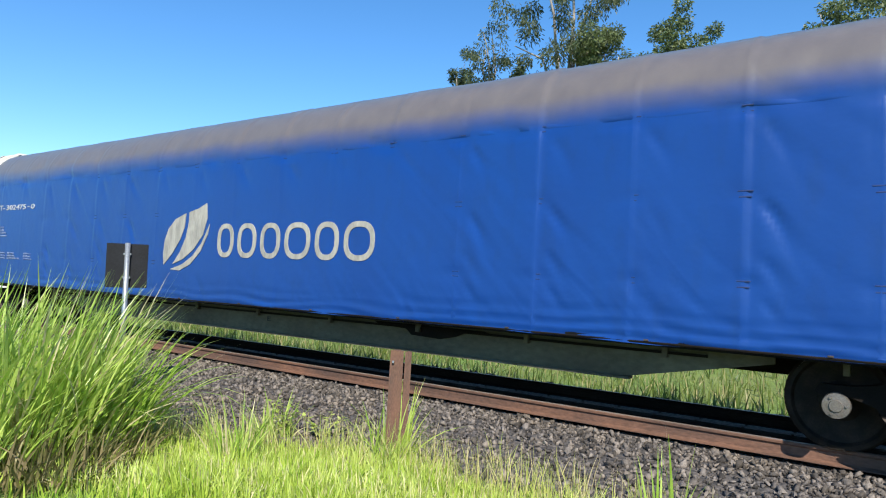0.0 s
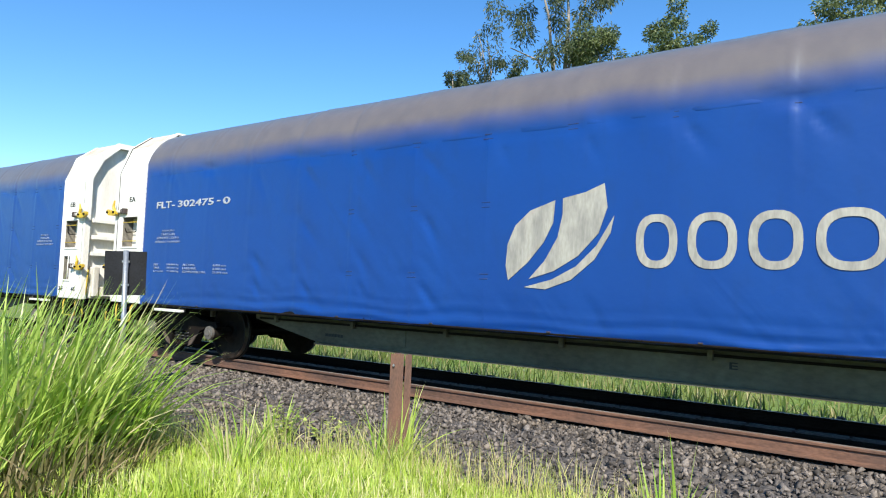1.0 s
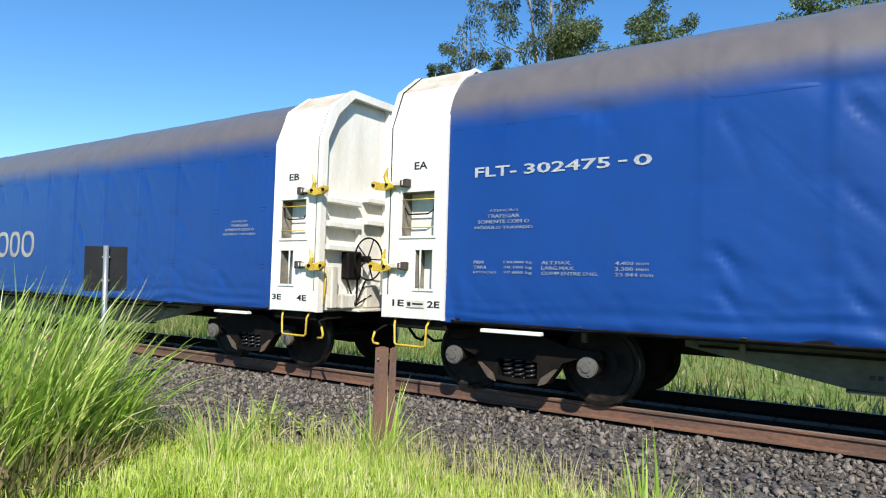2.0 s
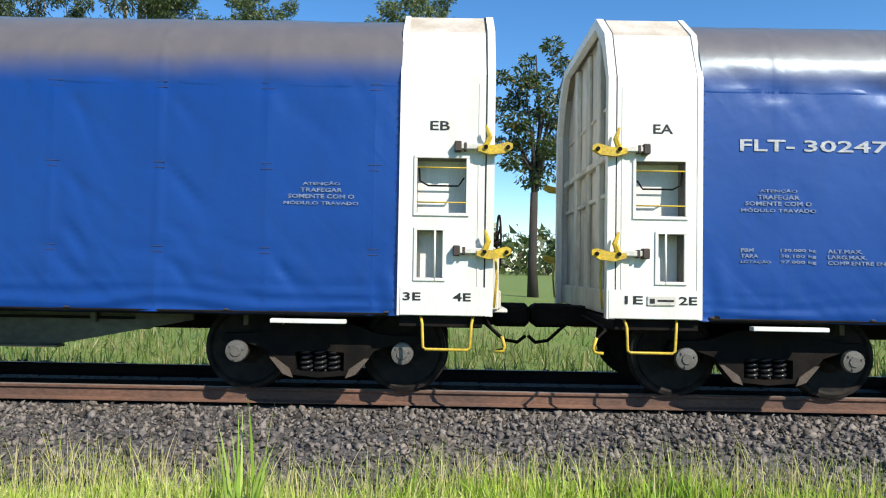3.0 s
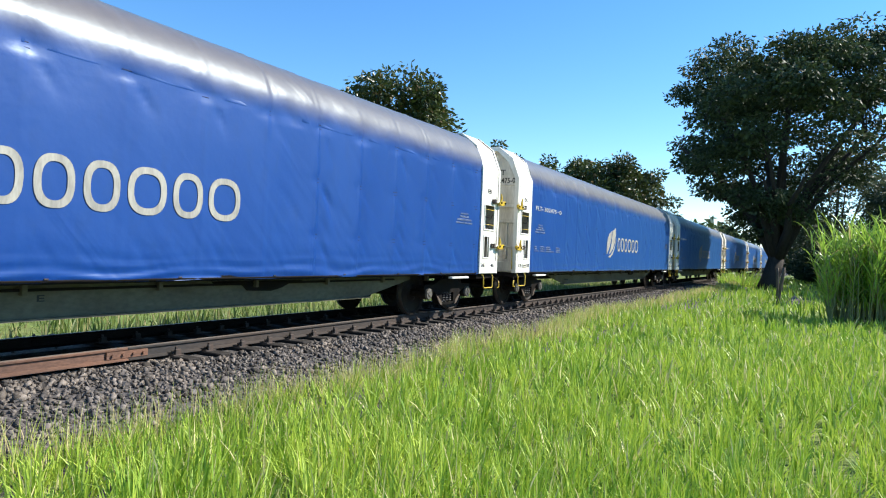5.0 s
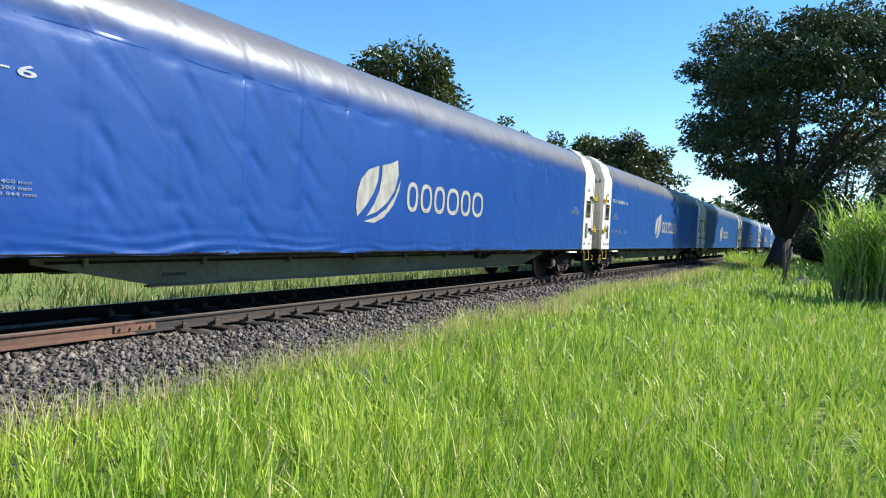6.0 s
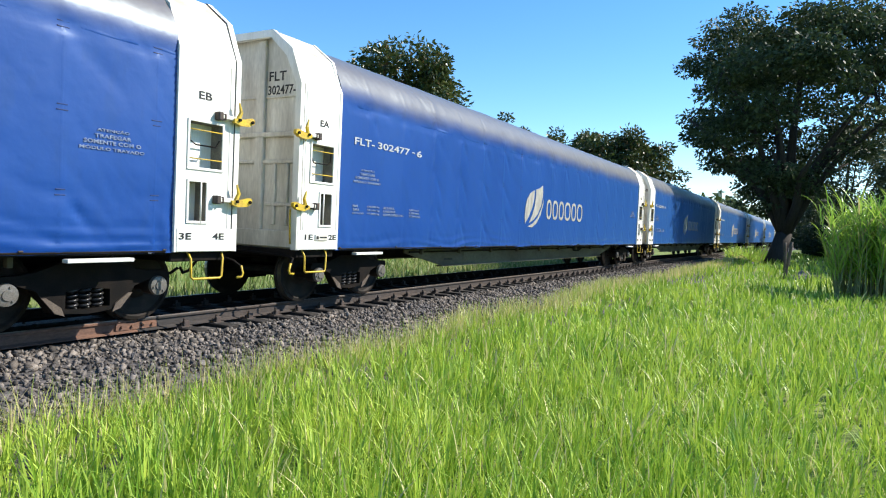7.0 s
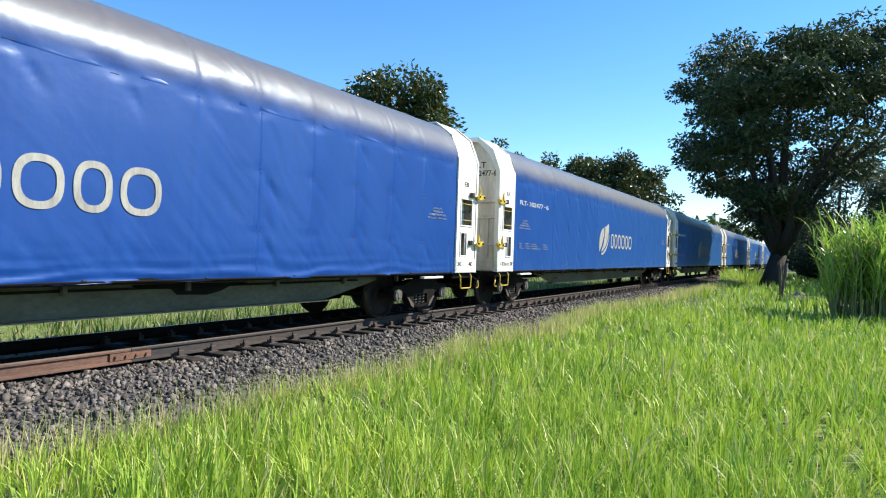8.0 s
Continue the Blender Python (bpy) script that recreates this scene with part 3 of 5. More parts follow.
        tube(bm, [(X(1.40), Y(-0.02), 2.50), (X(1.39), Y(-0.02), 2.36), (X(1.3), Y(-0.02), 2.31), (X(0.98), Y(-0.02), 2.31), (X(0.92), Y(-0.02), 2.40)], 0.010, 6)
        part("handrail", bm, M_BLACK, hood, "dark bent grab rail")
        bm = bmesh.new()
        tube(bm, [(X(1.22), Y(0.012), 1.30), (X(1.22), Y(0.012), 1.86)], 0.012)
        part("handrail", bm, M_WHITE, hood, "upright white grab rail", smooth=True)
        bm = bmesh.new()
        box(bm, min(X(0.62), X(1.58)), max(X(0.62), X(1.58)), min(Y(0.008), Y(0.02)), max(Y(0.008), Y(0.02)), 0.935, 1.235, 0.004)
        part("sill_plate", bm, M_WHITE, hood)
        bm = bmesh.new()
        box(bm, min(X(0.745), X(0.775)), max(X(0.745), X(0.775)), min(Y(0.004), Y(0.012)), max(Y(0.004), Y(0.012)), 1.24, 3.4, 0.003)
        part("seam_strip", bm, M_WHITE, hood)
        # two yellow latches
        for z in (2.72, 1.62):
            bm = bmesh.new()
            plate(bm, [(X(a), z + b) for a, b in ((0.42, -0.02), (0.50, -0.07), (0.66, -0.085), (0.78, -0.05), (0.78, 0.0), (0.60, 0.015), (0.47, 0.05), (0.42, 0.03))], Y(0.05), Y(0.11))
            latch = part("latch", bm, M_YELLOW, hood, "yellow steel hood latch")
            bm = bmesh.new()
            tube(bm, [(X(0.70), Y(0.09), z), (X(0.66), Y(0.10), z + 0.10), (X(0.70), Y(0.10), z + 0.22)], [0.035, 0.03, 0.012], 6)
            part("latch_handle", bm, M_YELLOW, latch)
            bm = bmesh.new()
            box(bm, min(X(0.66), X(0.98)), max(X(0.66), X(0.98)), min(Y(0.03), Y(0.085)), max(Y(0.03), Y(0.085)), z - 0.03, z + 0.03, 0.008)
            part("latch_bolt", bm, M_ENDWALL, latch, "pale worn latch bolt")
            bm = bmesh.new()
            box(bm, min(X(0.955), X(1.03)), max(X(0.955), X(1.03)), min(Y(0.0), Y(0.10)), max(Y(0.0), Y(0.10)), z - 0.055, z + 0.055, 0.01)
            box(bm, min(X(0.90), X(0.93)), max(X(0.90), X(0.93)), min(Y(0.0), Y(0.092)), max(Y(0.0), Y(0.092)), z - 0.045, z + 0.04, 0.006)
            part("latch_keeper", bm, M_PLATE, latch, "dark steel bolt keeper")
            for q in (0.47, 0.70):
                bm = bmesh.new()
                bmesh.ops.create_cone(bm, cap_ends=True, segments=10, radius1=0.022, radius2=0.022, depth=0.04, matrix=Matrix.Translation((X(q), Y(0.115), z - 0.01)) @ Matrix.Rotation(math.pi / 2, 4, "X"))
                part("latch_pin", bm, M_BLACK, latch)
        # bent footstep under the sill
        bm = bmesh.new()
        tube(bm, [(X(0.80), Y(-0.05), 0.93), (X(0.82), Y(0.0), 0.84), (X(0.83), Y(0.0), 0.60), (X(0.86), Y(0.0), 0.575), (X(1.30), Y(0.0), 0.575), (X(1.33), Y(0.0), 0.60), (X(1.34), Y(0.0), 0.84), (X(1.36), Y(-0.05), 0.93)], 0.016, 8)
        part("footstep", bm, M_YELLOW, wagon, "yellow bent-rod footstep", smooth=True)
        bm = bmesh.new()
        tube(bm, [(X(0.57), Y(-0.10), 1.55), (X(0.55), Y(-0.08), 1.35), (X(0.58), Y(-0.09), 1.02)], 0.014, 8)
        part("handrail", bm, M_YELLOW, wagon, "yellow grab rod on the hood edge", smooth=True)
        # pale plate over the bogie
        bm = bmesh.new()
        box(bm, min(X(2.15), X(2.95)), max(X(2.15), X(2.95)), min(Y(-0.10), Y(0.01)), max(Y(-0.10), Y(0.01)), 0.825, 0.87, 0.006)
        part("bogie_plate", bm, M_WHITE, wagon, "white strip plate above the bogie")
    # hem rivets along the hood joint
    bm = bmesh.new()
    for k in range(26):
        z = 1.0 + k * 0.097
        box(bm, min(X(1.625), X(1.637)), max(X(1.625), X(1.637)), -HW + 0.002, -HW + 0.014, z, z + 0.012)
    tagged(part("rivets", bm, M_TIE, wagon), kind="stuff")
    # coupler, draft gear and brake hose
    bm = bmesh.new()
    box(bm, min(X(0.45), X(1.9)), max(X(0.45), X(1.9)), -0.14, 0.14, 0.72, 0.98, 0.02)
    box(bm, min(X(0.02), X(0.5)), max(X(0.02), X(0.5)), -0.11 * 1.4, 0.11 * 1.4, 0.70, 1.0, 0.05)
    box(bm, min(X(0.005), X(0.22)), max(X(0.005), X(0.22)), 0.03, 0.22, 0.72, 0.98, 0.04)
    part("coupler", bm, M_BLACK, wagon, "black cast steel knuckle coupler")
    bm = bmesh.new()
    tube(bm, [(X(0.75), 0.42, 0.80), (X(0.55), 0.42, 0.70), (X(0.30), 0.38, 0.48), (X(0.12), 0.30, 0.46), (X(0.02), 0.24, 0.55)], 0.024, 8)
    part("brake_hose", bm, M_BLACK, wagon, "black rubber brake hose", smooth=True)
    bm = bmesh.new()
    tube(bm, [(X(0.62), -0.3, 0.87), (X(0.62), -1.45, 0.83), (X(0.60), -1.62, 0.80), (X(0.50), -1.66, 0.72), (X(0.47), -1.66, 0.60), (X(0.56), -1.66, 0.57)], 0.016, 8)
    lever = part("uncoupling_lever", bm, M_BLACK, wagon, "dark bent uncoupling lever", smooth=True)
    bm = bmesh.new()
    tube(bm, [(X(0.50), -1.665, 0.73), (X(0.465), -1.665, 0.62), (X(0.48), -1.665, 0.575), (X(0.57), -1.665, 0.565)], 0.018, 8)
    part("grip", bm, M_YELLOW, lever, "yellow lever grip", smooth=True)
    # crossing platform beam under the end
    bm = bmesh.new()
    box(bm, min(X(0.70), X(1.6)), max(X(0.70), X(1.6)), -1.58, 1.58, 0.80, 0.925, 0.012)
    part("end_beam", bm, M_BLACK, wagon)
    if not tail:      # hand brake on the nose
        bm = bmesh.new()
        box(bm, face, face + 0.16, -1.06, -0.72, 1.42, 1.86, 0.03)
        gear = part("brake_gear_box", bm, M_BLACK, wagon, "black hand brake gear housing")
        bm = bmesh.new()
        ring = [(face + 0.27, -0.70 + 0.33 * math.cos(a), 1.75 + 0.33 * math.sin(a)) for a in [2 * math.pi * k / 28 for k in range(29)]]
        tube(bm, ring, 0.014, 6)
        for k in range(5):
            a = 2 * math.pi * k / 5
            tube(bm, [(face + 0.24, -0.70, 1.75), (face + 0.27, -0.70 + 0.33 * math.cos(a), 1.75 + 0.33 * math.sin(a))], 0.011, 6)
        tube(bm, [(face + 0.05, -0.70, 1.75), (face + 0.28, -0.70, 1.75)], 0.05, 12)
        part("brake_wheel", bm, M_BLACK, gear, "black spoked hand brake wheel")
        bm = bmesh.new()
        tube(bm, [(face + 0.1, -0.76, 1.45), (face + 0.12, -0.80, 1.1), (face + 0.05, -0.84, 0.9)], 0.018, 6)
        part("brake_chain", bm, M_BLACK, gear)
        bm = bmesh.new()
        tube(bm, [(face + 0.10, -1.02, 1.44), (face + 0.16, -0.86, 1.02), (face + 0.14, -0.62, 1.40)], 0.016, 6)
        tube(bm, [(face + 0.16, -0.86, 1.02), (face + 0.20, -0.55, 1.18), (face + 0.12, -0.35, 1.10)], 0.014, 6)
        part("brake_linkage", bm, M_BLACK, gear, "dark brake pull rods")
        bm = bmesh.new()
        box(bm, face, face + 0.22, -1.46, -1.32, 0.98, 1.62, 0.02)
        part("valve_cover", bm, M_ENDWALL, wagon, "dirty white upright cover on the end wall")
        bm = bmesh.new()
        box(bm, face, face + 0.26, -1.28, -0.98, 0.98, 1.20, 0.02)
        part("step_bracket", bm, M_ENDWALL, wagon, "rust-streaked white step bracket")
        bm = bmesh.new()
        box(bm, face, face + 0.20, -0.66, -0.30, 0.98, 1.34, 0.02)
        part("step_bracket", bm, M_ENDWALL, wagon, "rust-streaked white step bracket")
        bm = bmesh.new()
        box(bm, face + 0.02, face + 0.36, -1.0, 0.9, 0.93, 0.975, 0.01)
        part("platform", bm, M_ENDWALL, wagon, "dirty white end platform")
    # lettering on the hood side
    near = -HW - 0.006
    xl = (lambda d, w: HALF - d) if not tail else (lambda d, w: -HALF + d - w)
    lettering("lettering", "EA" if tail else "EB", xl(1.29, 0.21), 2.90, near, 0.10, 0.21, M_INK, hood)
    a, b = ("1E", "2E") if tail else ("3E", "4E")
    da, db = (0.98, 1.55) if tail else (1.55, 1.02)
    lettering("lettering", a, xl(da, 0.19), 1.09, near - 0.016, 0.085, 0.19, M_INK, hood)
    lettering("lettering", b, xl(db, 0.19), 1.09, near - 0.016, 0.085, 0.19, M_INK, hood)
    if tail:
        bm = bmesh.new()
        box(bm, -HALF + 1.02, -HALF + 1.32, near - 0.03, near - 0.014, 1.075, 1.18, 0.01)
        badge = part("maker_plate", bm, M_ENDWALL, hood, "small pale maker's plate")
        bm = bmesh.new()
        box(bm, -HALF + 1.13, -HALF + 1.30, near - 0.034, near - 0.029, 1.12, 1.14)
        box(bm, -HALF + 1.05, -HALF + 1.10, near - 0.034, near - 0.029, 1.10, 1.15)
        part("plate_mark", bm, M_INK, badge)
    return hood, face


def build_bogie(wagon, x):
    bm = bmesh.new()
    box(bm, x - 0.22, x + 0.22, -1.10, 1.10, 0.42, 0.72, 0.03)
    box(bm, x - 0.3, x + 0.3, -0.3, 0.3, 0.70, 0.86, 0.03)
    bogie = part("bogie", bm, M_BLACK, wagon, "black cast steel bogie bolster")
    for s in (-1, 1):
        y0, y1 = s * 1.16, s * 1.30
        bm = bmesh.new()
        for k in (-1, 1):   # one half of the side frame each
            plate(bm, [(x + k * a, z) for a, z in ((0.0, 0.80), (0.34, 0.80), (0.62, 0.70), (0.80, 0.675), (1.06, 0.675), (1.10, 0.60), (1.06, 0.57), (0.80, 0.57), (0.60, 0.50), (0.42, 0.24), (0.0, 0.20), (0.0, 0.255), (0.27, 0.275), (0.27, 0.48), (0.0, 0.50))], y0, y1)
        part("side_frame", bm, M_BLACK, bogie, "sooty cast steel side frame")
        # lower webs in a lighter rust-brown: the sunlight there is in the colour
        for k in (-1, 1):
            bm = bmesh.new()
            plate(bm, [(x + k * a, z) for a, z in ((0.29, 0.20), (0.40, 0.24), (0.55, 0.42), (0.50, 0.42), (0.33, 0.30))], s * 1.305, s * 1.325)
            part("frame_web", bm, M_CASTRUST, bogie, "rust-brown lower web of the side frame, coloured lighter as sunlit")
        # black plate added behind the springs, so the frame window looks shaded
        bm = bmesh.new()
        box(bm, x - 0.33, x + 0.33, min(s * 1.10, s * 1.13), max(s * 1.10, s * 1.13), 0.22, 0.52, 0.006)
        part("spring_backing", bm, M_BLACK, bogie)
        for k in (-1, 0, 1):
            bm = bmesh.new()
            cx = x + k * 0.155
            turns = [(cx + 0.058 * math.cos(a), s * 1.225 + 0.058 * math.sin(a), 0.262 + 0.23 * i / 40) for i, a in [(i, i * 2 * math.pi / 10) for i in range(41)]]
            tube(bm, turns, 0.017, 6)
            part("spring", bm, M_SPRING, bogie, "black oily coil spring", smooth=True)
        for k in (-1, 1):
            bm = bmesh.new()
            box(bm, x + k * 0.9155 - 0.12, x + k * 0.9155 + 0.12, s * 1.14 if s > 0 else -1.28, 1.28 if s > 0 else s * 1.14, 0.53, 0.60, 0.015)
            part("axle_box_adapter", bm, M_BLACK, bogie)
            bm = bmesh.new()
            cx = x + k * 0.56
            box(bm, cx - 0.05, cx + 0.05, s * 0.84 - 0.05, s * 0.84 + 0.05, 0.36, 0.62, 0.02)
            part("brake_shoe", bm, M_BLACK, bogie)
    sets = []
    for k in (-1, 1):
        bm = bmesh.new()
        R = 0.483
        for s in (-1, 1):
            prof = [(0.10, 0.79), (0.16, 0.78), (0.36, 0.815), (0.42, 0.795), (0.515, 0.795), (0.515, 0.825), (R + 0.004, 0.84), (R, 0.92), (0.44, 0.925), (0.41, 0.895), (0.20, 0.875), (0.14, 0.90), (0.10, 0.90)]
            prof = [(r, s * y) for r, y in prof]
            lathe_y(bm, prof, 36, [0, 0, 0, 0, 0, 0, 1, 0, 0, 0, 0, 0])
            cap = [(0.085, s * 0.9), (0.085, s * 1.12), (0.125, s * 1.13), (0.125, s * 1.30), (0.118, s * 1.345), (0.06, s * 1.352), (0.055, s * 1.365), (0.02, s * 1.365)]
            lathe_y(bm, cap, 20, [0, 0, 0, 2, 2, 2, 2])
            for j in range(3):
                a = 2 * math.pi * j / 3 + 0.5
                bolt = bmesh.ops.create_cone(bm, cap_ends=True, segments=6, radius1=0.015, radius2=0.013, depth=0.022, matrix=Matrix.Translation((0.085 * math.cos(a), s * 1.352, 0.085 * math.sin(a))) @ Matrix.Rotation(math.pi / 2, 4, "X"))
                for g in {g for w in bolt["verts"] for g in w.link_faces}:
                    g.material_index = 2
        tube(bm, [(0, -0.9, 0), (0, 0.9, 0)], 0.085, 14)
        ws = part("wheelset", bm, [M_WHEEL, M_TREAD, M_CAP], bogie, "dark steel wheelset with grey bearing caps")
        ws.location = (x + k * 0.9155, 0, 0.483)
        sets.append(ws)
    return sets


def marks_of_logo(wagon, end):
    """A leaf of three slivers and six plain rounded frames stand in for the painted mark."""
    near = -HW + 0.014
    x0 = -HALF + 9.65
    def sliver(pts, label):
        bm = bmesh.new()
        plate(bm, [(x0 + a, 1.455 + b * 0.975) for a, b in pts], near - 0.004, near + 0.008)
        part("painted_sliver", bm, M_LOGO, wagon, label)
    sliver([(0.02, 0.10), (-0.02, 0.28), (0.0, 0.55), (0.10, 0.78), (0.30, 0.96), (0.62, 1.07), (0.60, 0.80), (0.48, 0.56), (0.28, 0.32)], "worn pale grey painted leaf sliver")
    sliver([(0.30, 0.12), (0.50, 0.34), (0.66, 0.62), (0.72, 0.90), (0.72, 1.09), (1.00, 1.15), (1.22, 1.24), (1.26, 0.96), (1.16, 0.66), (0.92, 0.40), (0.62, 0.22)], "worn pale grey painted leaf sliver")
    sliver([(0.24, 0.02), (0.52, 0.0), (0.84, 0.12), (1.12, 0.36), (1.30, 0.66), (1.34, 0.86), (1.14, 0.52), (0.90, 0.28), (0.60, 0.12)], "worn pale grey painted leaf sliver")
    first_x = 11.24
    shrink = (end - first_x) / 3.605
    x = -HALF + first_x
    for w in [q * shrink for q in (0.44, 0.48, 0.48, 0.58, 0.50, 0.60)]:
        bm = bmesh.new()
        loops = []
        for inset, depth in ((0.0, near - 0.004), (0.082, near - 0.004), (0.082, near + 0.008), (0.0, near + 0.008)):
            rx, rz = w / 2 - inset, 0.29 - inset
            ring = []
            for k in range(28):
                a = 2 * math.pi * k / 28
                c, s = math.cos(a), math.sin(a)
                ring.append(bm.verts.new((x + w / 2 + rx * math.copysign(abs(c) ** 0.8, c), depth, 2.005 + rz * math.copysign(abs(s) ** 0.8, s))))
            loops.append(ring)
        for a, b in zip(loops, loops[1:] + loops[:1]):
            for k in range(28):
                bm.faces.new((a[k], a[(k + 1) % 28], b[(k + 1) % 28], b[k]))
        part("painted_frame", bm, M_LOGO, wagon, "worn pale grey painted rounded frame")
        x += w + 0.105 * shrink


def build_wagon(seed, mark_end):
    wagon = new("covered_wagon")
    tagged(wagon, "long rail wagon with blue curtain sides and white end hoods", "rail wagon", "wagons of the train")
    build_straps(build_curtain(wagon, seed), seed)
    hood, face = {}, {}
    for e in (-1, 1):
        hood[e], face[e] = build_end(wagon, e)
    # floor, side sills and centre sill
    bm = bmesh.new()
    box(bm, -HALF + 1.5, HALF - 1.5, -1.60, 1.60, 0.90, 0.99)
    part("floor_frame", bm, M_BLACK, wagon)
    for s in (-1, 1):
        bm = bmesh.new()
        a, b, c, d = 4.45, 5.95, 3.95, 5.45      # where the belly starts and is full, at the tail and at the nose
        plate(bm, [(-HALF + a, 0.90), (-HALF + a, 0.80), (-HALF + b, 0.51), (-HALF + b + 0.5, 0.49), (HALF - d - 0.5, 0.49), (HALF - d, 0.51), (HALF - c, 0.80), (HALF - c, 0.90)], s * 1.12, s * 1.16)
        plate(bm, [(-HALF + b, 0.50), (HALF - d, 0.50), (HALF - d, 0.472), (-HALF + b, 0.472)], s * 1.06, s * 1.22)
        sill = part("side_sill", bm, M_SILL, wagon, "grey-green fish-belly steel side sill")
        bm = bmesh.new()
        box(bm, -HALF + 4.6, HALF - 4.6, s * 1.165, s * 1.20, 0.80, 0.83)
        part("pipe_rail", bm, M_BLACK, sill)
        if s < 0:
            lettering("lettering", "E", -HALF + 12.10, 0.68, -1.16, 0.075, 0.085, M_INK, sill)
            bm = bmesh.new()
            for k in range(6):
                box(bm, -HALF + 6.14 + k * 0.065, -HALF + 6.19 + k * 0.065, -1.164, -1.15, 0.61, 0.655)
            part("stencil_bars", bm, M_INK, sill, "black stencilled mark, too worn to read")
            bm = bmesh.new()
            box(bm, -HALF + 7.05, -HALF + 7.75, -1.172, -1.15, 0.56, 0.795, 0.004)
            part("cover_plate", bm, M_SILL, sill, "flush cover plate on the sill")
        for k in range(11):
            bm = bmesh.new()
            cx = -8.6 + k * 1.72
            box(bm, cx - 0.03, cx + 0.03, s * 1.21 - 0.04, s * 1.21 + 0.04, 0.76, 0.90, 0.006)
            part("bracket", bm, M_SILL, sill)
        bm = bmesh.new()
        tube(bm, [(-HALF + 1.7, s * 1.615, 0.935), (HALF - 1.7, s * 1.615, 0.935)], 0.014, 6)
        part("hem_rod", bm, M_BLACK, wagon)
        for k in range(13):
            bm = bmesh.new()
            cx = -10.2 + k * 1.7
            box(bm, cx - 0.025, cx + 0.025, s * 1.632 - 0.008, s * 1.632 + 0.008, 0.95, 0.968, 0.003)
            part("hem_buckle", bm, M_PLATE, wagon)
    bm = bmesh.new()
    box(bm, -HALF + 1.5, HALF - 1.5, -0.2, 0.2, 0.62, 0.90)
    part("centre_sill", bm, M_BLACK, wagon)
    bm = bmesh.new()
    box(bm, 3.0, 3.9, -1.10, -0.5, 0.60, 0.88, 0.04)
    tube(bm, [(1.6, -0.8, 0.72), (2.5, -0.8, 0.72)], 0.17, 14)
    tube(bm, [(3.9, -0.9, 0.72), (4.6, -0.9, 0.78), (5.2, -1.0, 0.82)], 0.02, 6)
    part("brake_equipment", bm, M_BLACK, wagon, "black air brake reservoir and valve")
    bm = bmesh.new()
    plate(bm, [(2.6, 0.86), (3.1, 0.86), (4.5, 0.85), (4.6, 0.82), (4.2, 0.80), (4.05, 0.74), (3.8, 0.69), (3.3, 0.71), (3.2, 0.79), (2.7, 0.81)], -1.19, -1.165)
    part("oil_stained_guard", bm, M_BLACK, wagon, "irregular black plate on the sill")
    for x in (-HALF + 2.481, HALF - 2.481):
        build_bogie(wagon, x)
    marks_of_logo(wagon, mark_end)
    near = -HW + 0.014
    # warning text at both ends
    for x, w in ((-HALF + 2.02, 0.80), (HALF - 2.84, 0.80)):
        for row, (txt, share) in enumerate((("ATENÇÃO", 0.50), ("TRAFEGAR", 0.56), ("SOMENTE COM O", 0.88), ("MÓDULO TRAVADO", 1.0))):
            lettering("lettering", txt, x + w * (1 - share) / 2, 2.29 - row * 0.068, near, 0.045, w * share, M_DIM_LETTER, wagon)
    # load table near the tail
    rows = (("PBM", "130.000 kg", "ALT.MAX.", "4.400 mm"), ("TARA", "38.100 kg", "LARG.MAX.", "3.300 mm"), ("LOTAÇÃO", "97.800 kg", "COMP.ENTRE ENG.", "23.844 mm"))
    for r, texts in enumerate(rows):
        for c, txt in enumerate(texts):
            x = -HALF + 2.02 + (0.0, 0.42, 0.92, 1.80)[c]
            w = min(len(txt) * 0.046, (0.36, 0.38, 0.80, 0.44)[c])
            lettering("lettering", txt, x, 1.66 - r * 0.062, near, 0.04, w, M_DIM_LETTER, wagon)
    return wagon, face[-1]


def number_wagon(wagon, rear_face, number):
    """The running number on the side near the tail and on the tail wall."""
    near = -HW + 0.014
    if number:
        head, check = number
        x = -HALF + 2.01
        lettering("running_number", "FLT-", x, 2.735, near, 0.125, 0.58, M_LETTER, wagon)
        lettering("running_number", head, x + 0.68, 2.735, near, 0.125, 1.06, M_LETTER, wagon)
        lettering("running_number", "-", x + 1.83, 2.79, near, 0.02, 0.10, M_LETTER, wagon)
        lettering("running_number", check, x + 2.0, 2.735, near, 0.125, 0.20, M_LETTER, wagon)
        lettering("running_number", "FLT", rear_face, 3.60, -0.82, 0.15, 0.36, M_INK, wagon, "rear")
        lettering("running_number", head + "-" + check, rear_face, 3.38, -0.80, 0.15, 0.68, M_INK, wagon, "rear")
    else:
        bm = bmesh.new()
        for a, b in ((0.0, 0.55), (0.68, 1.72), (2.0, 2.18)):
            box(bm, -HALF + 2.01 + a, -HALF + 2.01 + b, near - 0.004, near + 0.014, 2.755, 2.84)
        part("number_bars", bm, M_LETTER, wagon)
        bm = bmesh.new()
        box(bm, rear_face - 0.004, rear_face + 0.01, -1.2, -0.84, 3.62, 3.72)
        box(bm, rear_face - 0.004, rear_face + 0.01, -1.45, -0.82, 3.40, 3.50)
        part("number_bars", bm, M_INK, wagon)


first, rear_face = build_wagon(3.0, 14.83)
other, _ = build_wagon(17.0, 14.57)
WAGONS = {0: first, -1: other}
for k in (-3, -2, 1, 2, 3, 4, 5, 6, 7):
    WAGONS[k] = copy_thing(first if k % 2 else other, Matrix.Identity(4))
